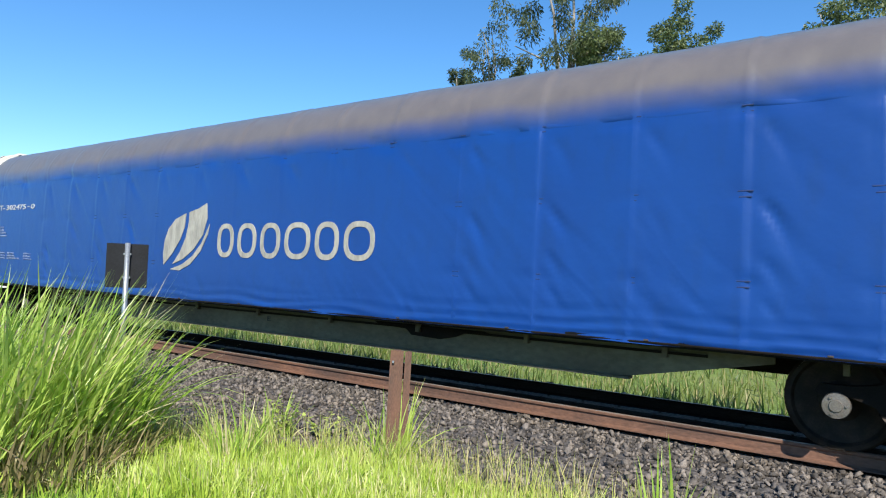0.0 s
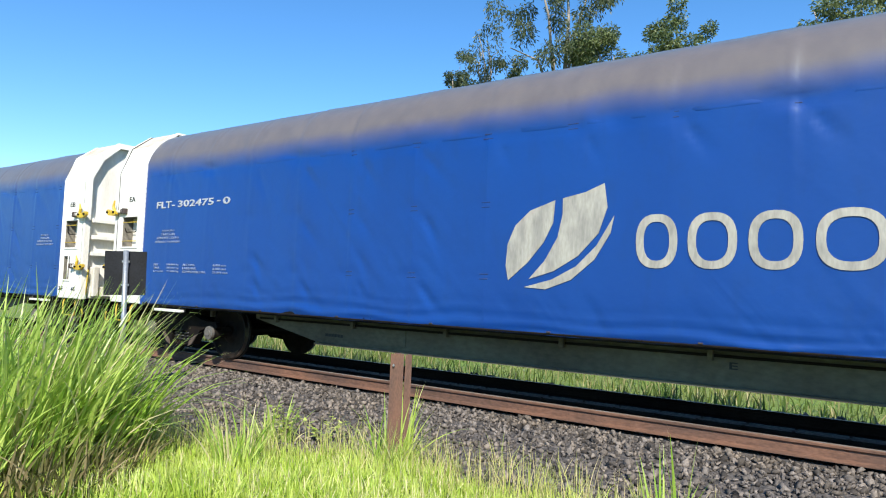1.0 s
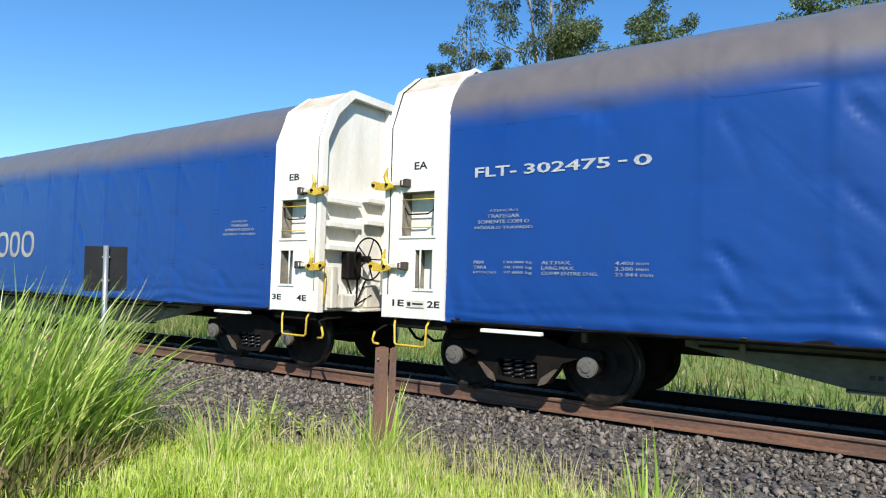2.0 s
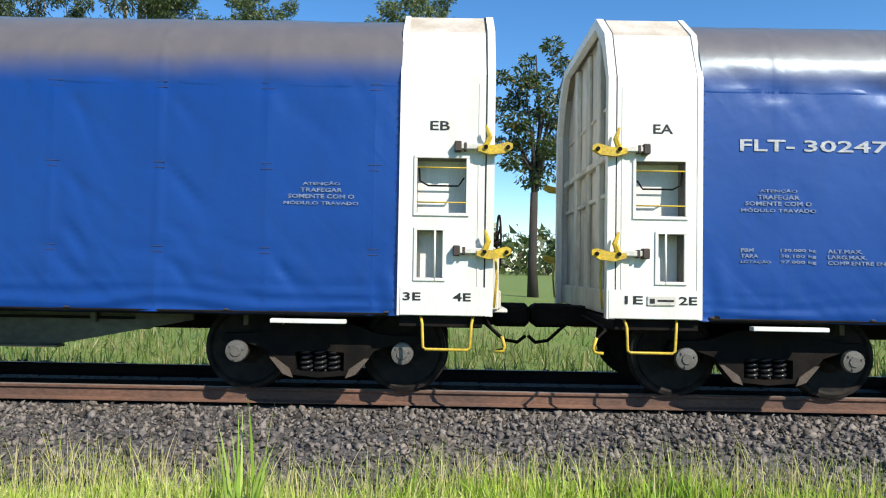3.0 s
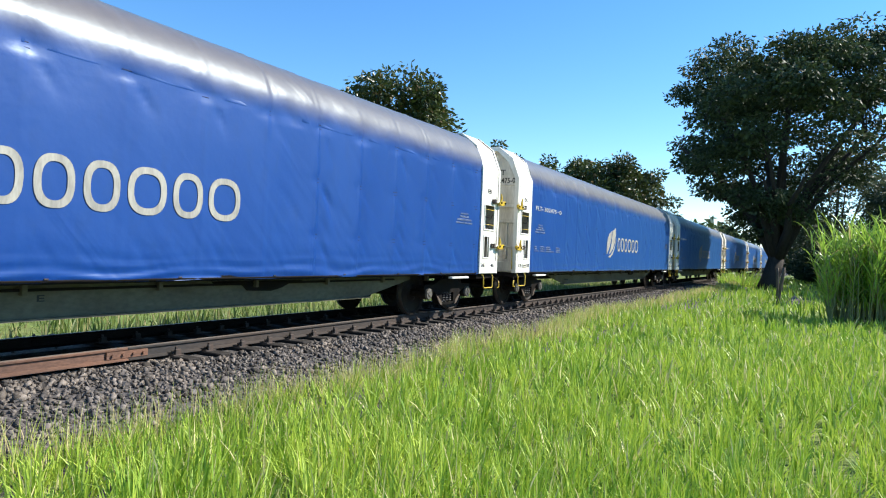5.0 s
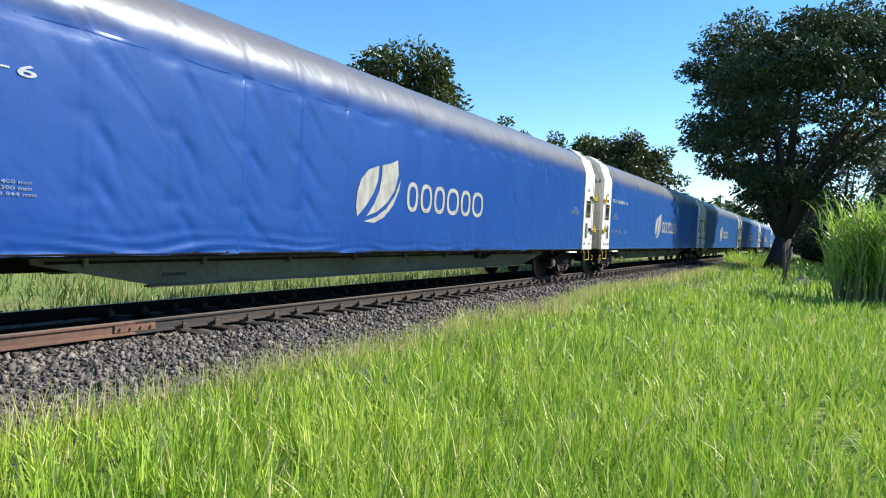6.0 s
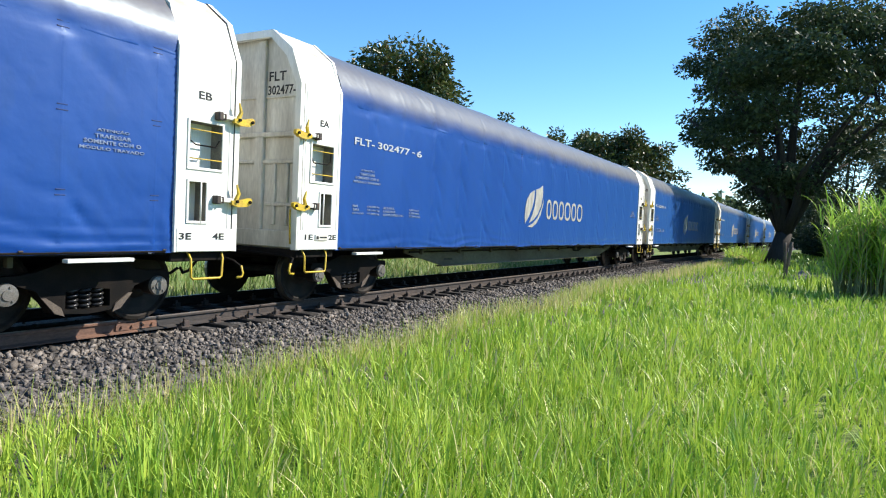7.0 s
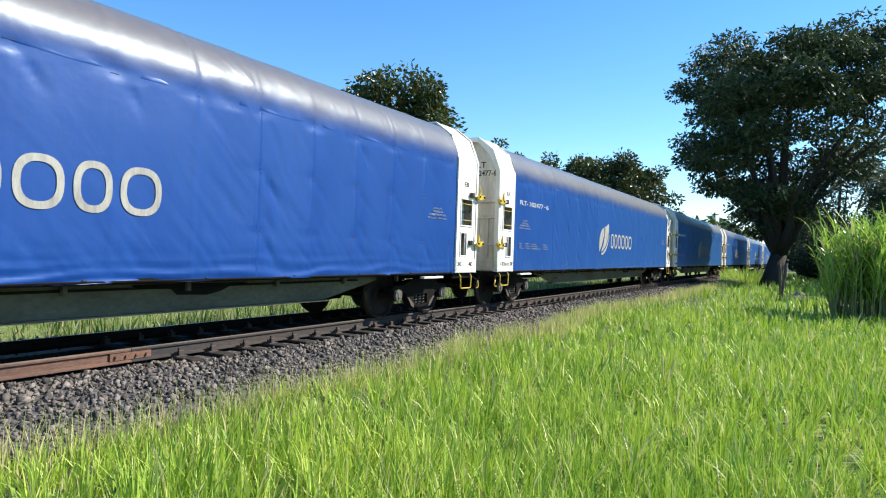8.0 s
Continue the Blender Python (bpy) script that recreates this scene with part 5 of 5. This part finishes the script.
def weed(x, y, n, h):
    """A low herb: thin stems with paired oval leaves."""
    stems = bmesh.new()
    leaves = bmesh.new()
    z0 = float(bed_z(y)) - 0.02
    for k in range(n):
        a = random.uniform(0, 6.28)
        reach = random.uniform(0.08, 0.28)
        top = Vector((math.cos(a) * reach, math.sin(a) * reach, h * random.uniform(0.6, 1.0)))
        tube(stems, [(0, 0, 0), top * 0.55 + Vector((0, 0, 0.05)), top], [0.006, 0.005, 0.003], 5)
        for q in range(7):
            c = top * (0.35 + 0.1 * q)
            b = random.uniform(0, 6.28)
            d = Vector((math.cos(b), math.sin(b), random.uniform(-0.2, 0.5)))
            side = d.cross(Vector((0, 0, 1))).normalized() * random.uniform(0.016, 0.028)
            size = random.uniform(0.06, 0.10)
            ring = [c, c + d * size * 0.35 + side, c + d * size * 0.75 + side * 0.7, c + d * size, c + d * size * 0.75 - side * 0.7, c + d * size * 0.35 - side]
            leaves.faces.new([leaves.verts.new(p) for p in ring])
    plant = part("weed", stems, M_CANESTALK)
    tagged(plant, "low broad-leaved green weed rooted in the ballast", "weed")
    foliage = part("leaves", leaves, M_LIME, plant)
    foliage["kind"] = "stuff"
    plant.location = (x, y, z0)


weed(-5.75, 5.15, 9, 0.42)
weed(-5.35, 5.35, 6, 0.30)
tuft(-4.0, 5.05, 34, 0.10, 0.45, 0.95, 0.017, "grass_tuft", "long grass blades leaning away from the rusty post", 0.75, aim=0.1, mat=M_LIME, droop=0.35)
tuft(-1.28, 4.62, 4, 0.03, 0.80, 1.02, 0.046, "grass_tuft", "single broad upright grass blades before the ballast", 0.12, aim=2.9, droop=0.3)
tuft(57.0, 5.0, 420, 1.6, 0.5, 1.3, 0.05, "guinea_grass_clump", "dark green tall grass close to the track", 0.4, mat=M_CANE)
tuft(63.0, 5.4, 380, 1.6, 0.7, 1.6, 0.05, "guinea_grass_clump", "dark green tall grass close to the track", 0.4, mat=M_CANE)


def cane_clump(x0, y0, sx, sy, n, label):
    clump = new("cane_clump")
    tagged(clump, label, "cane grass")
    stalks = bmesh.new()
    vs, fs, base = [], [], 0
    for _ in range(n):
        x, y = x0 + sx * max(-1.6, min(1.6, random.gauss(0, 1))), y0 + sy * max(-1.6, min(1.4, random.gauss(0, 1)))
        h = random.uniform(1.7, 2.9)
        a, l = random.uniform(0, 6.28), random.uniform(0.02, 0.28)
        z0 = float(ground_z(x, y)) - 0.05
        tip = (x + math.cos(a) * l * h, y + math.sin(a) * l * h)
        tube(stalks, [(x, y, z0), (x + (tip[0] - x) * 0.35, y + (tip[1] - y) * 0.35, z0 + h * 0.5), (tip[0], tip[1], z0 + h)], [0.02, 0.017, 0.008], 4, close=False)
        k = 11
        t = np.linspace(0.28, 1.0, k)
        v, f = blades(x + (tip[0] - x) * t, y + (tip[1] - y) * t, z0 + h * t, rng.uniform(0.6, 1.15, k), rng.uniform(0.03, 0.05, k), rng.uniform(0.35, 0.95, k), rng.uniform(0, 6.28, k), 5, 0.8)
        vs.append(v)
        fs.append(f + base)
        base += len(v)
    stem = part("stem", stalks, M_CANESTALK, clump, "yellow-green cane stalks")
    stem["kind"] = "stuff"
    leaves = quick_mesh("leaves", np.concatenate(vs), np.concatenate(fs), M_CANE)
    leaves.parent = clump
    leaves["kind"] = "stuff"


cane_clump(24.6, -1.35, 0.7, 0.62, 210, "tall green cane clump with arching leaves in the meadow")
cane_clump(25.6, -3.6, 1.0, 0.8, 170, "tall green cane clump behind the fence line")


# ---- trees ----
def tree(x, y, height, radius, trunk_r, clear, clumps, per, leaf, mat, bark, label, seed, flat=0.55, lean=(0, 0), name="tree", limbs=9, low=0.0, gaps=0.35, hang=0.0, clump=0.165, core=0.45, cone=None):
    """Tapered trunk, forking limbs out to clumps of leaves within an uneven dome."""
    r = np.random.default_rng(seed)
    rs = random.Random(seed)
    z0 = float(ground_z(x, y)) - 0.1
    thing = new(name)
    tagged(thing, label, "tree")
    base = Vector((x, y, z0))
    fork = base + Vector((lean[0] * 0.4, lean[1] * 0.4, clear))
    mid = base + Vector((lean[0], lean[1], clear + (height - clear) * (0.42 + low)))
    half = (height - clear) * (0.58 - low * 0.5)
    centres = []
    tries = 0
    while len(centres) < clumps and tries < 20000:
        tries += 1
        d = Vector(r.normal(size=3)).normalized()
        k = core + (1 - core) * r.random() ** 0.5
        bulge = 0.82 + 0.36 * noise.noise((d.x * 1.6 + seed, d.y * 1.6, d.z * 1.6))
        p = Vector((d.x * radius, d.y * radius, d.z * half * (1.0 if d.z > 0 else 0.85))) * k * bulge
        if noise.noise((p.x * 2.6 / radius + seed, p.y * 2.6 / radius, p.z * 3.4 / half)) < -gaps * 0.45:
            continue
        if cone and (mid + p).z - z0 < 2.0 + cone * math.hypot((mid + p).x - x, (mid + p).y - y):
            continue                 # the limbs rise outwards and leave the underside free
        centres.append(mid + p)
    wood = bmesh.new()
    sway = [base, base.lerp(fork, 0.35) + Vector((rs.uniform(-.1, .1), rs.uniform(-.1, .1), 0)), fork]
    tube(wood, sway, [trunk_r * 1.35, trunk_r, trunk_r * 0.85], 12)
    mains = []
    for k in range(limbs):
        a = 2 * math.pi * k / limbs + rs.uniform(-0.3, 0.3)
        reach = rs.uniform(0.4, 0.72)
        end = mid + Vector((math.cos(a) * radius * reach, math.sin(a) * radius * reach, half * rs.uniform(-0.35, 0.55)))
        knee = fork.lerp(end, 0.45) + Vector((0, 0, 0.06 * height))
        tube(wood, [fork - Vector((0, 0, 0.3)), fork.lerp(knee, 0.5) + Vector((rs.uniform(-.3, .3), rs.uniform(-.3, .3), 0.2)), knee, end], [trunk_r * 0.55, trunk_r * 0.42, trunk_r * 0.30, trunk_r * 0.12], 7)
        mains += [knee, end, knee.lerp(end, 0.5)]
    top = mid + Vector((0, 0, half * 0.7))
    tube(wood, [fork, fork.lerp(top, 0.5) + Vector((0.3, 0.2, 0)), top], [trunk_r * 0.7, trunk_r * 0.4, trunk_r * 0.1], 8)
    mains += [fork.lerp(top, 0.5), top]
    for c in centres:
        m = min(mains, key=lambda q: (q - c).length)
        if rs.random() < 0.75 and (m - c).length < 0.28 * radius:
            tube(wood, [m, m.lerp(c, 0.5) + Vector((0, 0, 0.15)), c], [trunk_r * 0.11, trunk_r * 0.07, trunk_r * 0.03], 4, close=False)
    part("trunk", wood, bark, thing, smooth=True)
    n = len(centres) * per
    cc = np.repeat(np.array([c[:] for c in centres]), per, 0)
    sizes = np.repeat(r.uniform(0.7, 1.3, len(centres)), per)
    d = r.normal(size=(n, 3))
    d /= np.linalg.norm(d, axis=1)[:, None]
    cr = radius * clump * sizes
    rad = (0.35 + 0.65 * r.random(n) ** 0.5)
    p = cc + d * (cr * rad)[:, None] * np.array([1.15, 1.15, flat])
    p[:, 2] -= hang * r.random(n) * cr
    ax = d * np.array([1, 1, 0.4]) + r.normal(size=(n, 3)) * 0.7 - np.array([0, 0, 0.35 + hang])
    ax /= np.linalg.norm(ax, axis=1)[:, None]
    sd = np.cross(ax, r.normal(size=(n, 3)))
    sd /= np.linalg.norm(sd, axis=1)[:, None]
    ll = leaf[0] * r.uniform(0.6, 1.25, n)[:, None]
    ww = leaf[1] * r.uniform(0.7, 1.2, n)[:, None]
    v = np.stack([p, p + ax * ll * 0.5 + sd * ww * 0.5, p + ax * ll, p + ax * ll * 0.5 - sd * ww * 0.5], 1).reshape(-1, 3)
    q = np.arange(n)[:, None] * 4
    f = np.concatenate([np.concatenate([q, q + 1, q + 2], 1), np.concatenate([q, q + 2, q + 3], 1)])
    crown = quick_mesh("crown", v, f, mat)
    crown.parent = thing
    crown["kind"] = "stuff"
    return thing


def at(az, dist):
    """A place by its bearing, in degrees to the right of straight across the track."""
    return dist * math.sin(radians(az)), dist * math.cos(radians(az))


# big tree between the fence and the line
tree(52.5, 2.8, 20.0, 10.3, 0.62, 2.4, 430, 160, (0.34, 0.16), M_LEAF, M_BARK, "large dark broad-leaved tree standing beside the railway line", 14, 0.42, lean=(0, -1.2), limbs=16, low=0.02, gaps=0.40, clump=0.11, core=0.50, cone=1.2)
# unseen trees, added outside the view to keep sky light off the wagons
for x, y, h, r, q in ((47.0, -14.0, 16.0, 6.5, 61), (59.0, -13.0, 17.0, 7.0, 62), (71.0, -13.0, 16.0, 7.0, 63)):
    tree(x, y, h, r, 0.4, 2.0, 200, 110, (0.45, 0.22), M_LEAF, M_BARK, "unseen dark broad-leaved tree, added to shade the wagons by the meadow", q, 0.6, core=0.4)
# trees behind the train, further along
tree(*at(55.7, 46), 13.95, 6.4, 0.45, 3.0, 250, 150, (0.40, 0.18), M_LEAF_MANGO, M_BARK, "dense dark green mango tree behind the train", 21, 0.7, low=0.08, core=0.45, clump=0.18)
tree(*at(65.3, 70), 13.7, 4.6, 0.4, 3.0, 130, 110, (0.48, 0.20), M_LEAF_MANGO, M_BARK, "round dark green tree behind the train", 22, 0.7, low=0.05)
tree(*at(71.0, 74), 13.4, 5.4, 0.4, 3.0, 150, 100, (0.48, 0.20), M_LEAF_MANGO, M_BARK, "round dark green tree behind the train", 23, 0.7, low=0.05)
tree(*at(75.0, 72), 13.5, 6.6, 0.45, 2.6, 230, 110, (0.48, 0.20), M_LEAF_MANGO, M_BARK, "dense dark green mango tree behind the train", 24, 0.7, low=0.05)
tree(*at(79.0, 95), 10.6, 3.6, 0.4, 2.4, 70, 80, (0.5, 0.2), M_LEAF_MANGO, M_BARK, "small dark tree far along the line", 25, 0.7)
tree(*at(83.6, 135), 10.5, 5.0, 0.4, 2.0, 70, 80, (0.6, 0.28), M_LEAF_LIGHT, M_BARK, "distant green tree by the line", 26, 0.7)
tree(104.0, 0.5, 9.5, 5.0, 0.45, 0.9, 130, 80, (0.55, 0.25), M_LEAF, M_BARK, "dark tree beside the line far off", 27, 0.7)
tree(*at(91.5, 84), 17.0, 9.0, 0.4, 0.7, 190, 80, (0.5, 0.2), M_LEAF_EUC, M_BARK, "hazy grey-green tree behind the big tree", 28, 0.7)
tree(*at(96.5, 78), 12.5, 6.0, 0.4, 0.7, 150, 80, (0.5, 0.2), M_LEAF_EUC, M_BARK, "hazy grey-green tree beyond the cane", 29, 0.7)
tree(*at(101.5, 72), 11.5, 5.5, 0.4, 0.7, 150, 80, (0.5, 0.2), M_LEAF_EUC, M_BARK, "hazy grey-green tree beyond the cane", 30, 0.7)
for x, y, h, r, s in ((66.0, -3.6, 4.6, 3.2, 51), (76.0, -1.0, 5.0, 3.4, 52), (82.0, -4.0, 6.0, 3.6, 53), (91.0, -0.8, 6.5, 4.0, 54), (118.0, 1.0, 7.0, 4.0, 55), (140.0, 0.5, 8.0, 5.0, 56), (62.0, -8.0, 5.0, 3.6, 57), (70.0, -9.5, 6.0, 4.0, 58)):
    tree(x, y, h, r, 0.14, 0.3, 60, 80, (0.42, 0.18), M_LEAF, M_BARK, "dark green bush in the shade beside the line", s, 0.8, name="bush", limbs=6, low=-0.05)
# trees behind the train, back along the line
tree(*at(-25.6, 44), 29.5, 5.0, 0.26, 13.0, 52, 300, (0.30, 0.085), M_LEAF_EUC, M_BARK_PALE, "tall slender eucalyptus with a pale trunk", 31, 0.9, hang=1.1, gaps=0.7, low=-0.02, name="eucalyptus", limbs=7, clump=0.125, core=0.35)
tree(*at(-32.3, 48), 21.9, 1.9, 0.12, 16.0, 26, 70, (0.30, 0.09), M_LEAF_EUC, M_BARK_PALE, "thin young eucalyptus with a small crown", 32, 0.9, hang=0.9, name="eucalyptus", limbs=4, clump=0.26)
tree(*at(-34.5, 52), 21.4, 2.4, 0.2, 9.0, 44, 220, (0.24, 0.095), M_LEAF_EUC, M_BARK_PALE, "grey-green eucalyptus behind the train", 33, 0.9, hang=0.5, name="eucalyptus", limbs=5)
tree(*at(-30.4, 50), 20.6, 2.2, 0.2, 9.0, 44, 220, (0.24, 0.095), M_LEAF_LIGHT, M_BARK_PALE, "light green eucalyptus behind the train", 34, 0.9, hang=0.4, name="eucalyptus", limbs=5)
tree(*at(-22.6, 42), 20.6, 3.3, 0.25, 7.0, 90, 220, (0.24, 0.095), M_LEAF_LIGHT, M_BARK_PALE, "full light green tree behind the train", 35, 0.8, hang=0.3, limbs=7)
tree(*at(-17.2, 42), 20.8, 2.8, 0.25, 7.0, 85, 220, (0.24, 0.095), M_LEAF_LIGHT, M_BARK_PALE, "full light green tree behind the train", 36, 0.8, hang=0.3, limbs=7)
tree(*at(-14.3, 46), 20.6, 2.6, 0.25, 7.0, 70, 220, (0.24, 0.095), M_LEAF_LIGHT, M_BARK_PALE, "full green tree behind the train", 37, 0.8, hang=0.3, limbs=6)
tree(*at(-3.2, 40), 20.5, 3.6, 0.28, 7.5, 100, 220, (0.24, 0.095), M_LEAF_LIGHT, M_BARK_PALE, "full green tree behind the train", 38, 0.8, hang=0.3, limbs=7)
tree(*at(7.5, 38), 15.6, 3.0, 0.25, 6.0, 70, 95, (0.34, 0.12), M_LEAF_MANGO, M_BARK, "dark green tree behind the train", 39, 0.8, limbs=7)

# far woods that close the horizon
n = 60000
a = np.radians(rng.uniform(-100, 205, n))
d = rng.uniform(190, 330, n)
x, y = d * np.cos(a), d * np.sin(a)
z = rng.random(n) * (12 + 4 * wave(x, y, 0.05, 1.0) + 3 * wave(x, y, 0.21, 3.0))
ok = np.abs(y - MID) > 9
x, y, z = x[ok], y[ok], z[ok]
k = len(x)
u = rng.normal(size=(k, 2, 3)) * 1.3
c = np.stack([x, y, z + 0.5], -1)
v = np.stack([c, c + u[:, 0], c + u[:, 1]], 1).reshape(-1, 3)
tagged(quick_mesh("far_woods", v, np.arange(3 * k).reshape(-1, 3), M_LEAF_MANGO), "distant dark green woods on the horizon", "woods", kind="stuff")

# single stones on the ballast shoulder, nearest the camera's stand
stone_meshes = []
for i, (v, f) in enumerate(SHAPES[:6]):
    me = bpy.data.meshes.new("stone")
    me.from_pydata(v.tolist(), [], f.tolist())
    me.materials.append(M_STONE_ONE)
    stone_meshes.append(me)
for k in range(280):
    s = new("stone", stone_meshes[k % 6])
    x, y = random.uniform(-3, 7), random.uniform(5.75, 7.4)
    size = random.uniform(0.028, 0.055)
    s.parent = ballast
    s.matrix_basis = Matrix.LocRotScale((x, y, float(bed_z(y)) + size * 0.75), Euler([random.uniform(0, 6.28) for _ in range(3)]), (size,) * 3)


# ---- what moves: the train rolls along the line at an even speed ----
def rolled(t):
    """How far the train has come since 0 s at its mean speed, with its slow gain."""
    return SPEED * t + GAIN * (t - 4) ** 2 / 2


def motions():
    for k, wagon in sorted(WAGONS.items()):
        start = GAP0 + PITCH / 2 + k * PITCH
        walk(wagon, [(i / 2, pose(start + rolled(i / 2), MID, 0)) for i in range(17)])
        for ws in [o for o in wagon.children_recursive if o.name.startswith("wheelset")]:
            spot = ws.location.copy()
            walk(ws, [(i / 15, pose(spot.x, spot.y, spot.z, 0, math.degrees(rolled(i / 15) / 0.483) % 360, 0)) for i in range(121)])


motions()
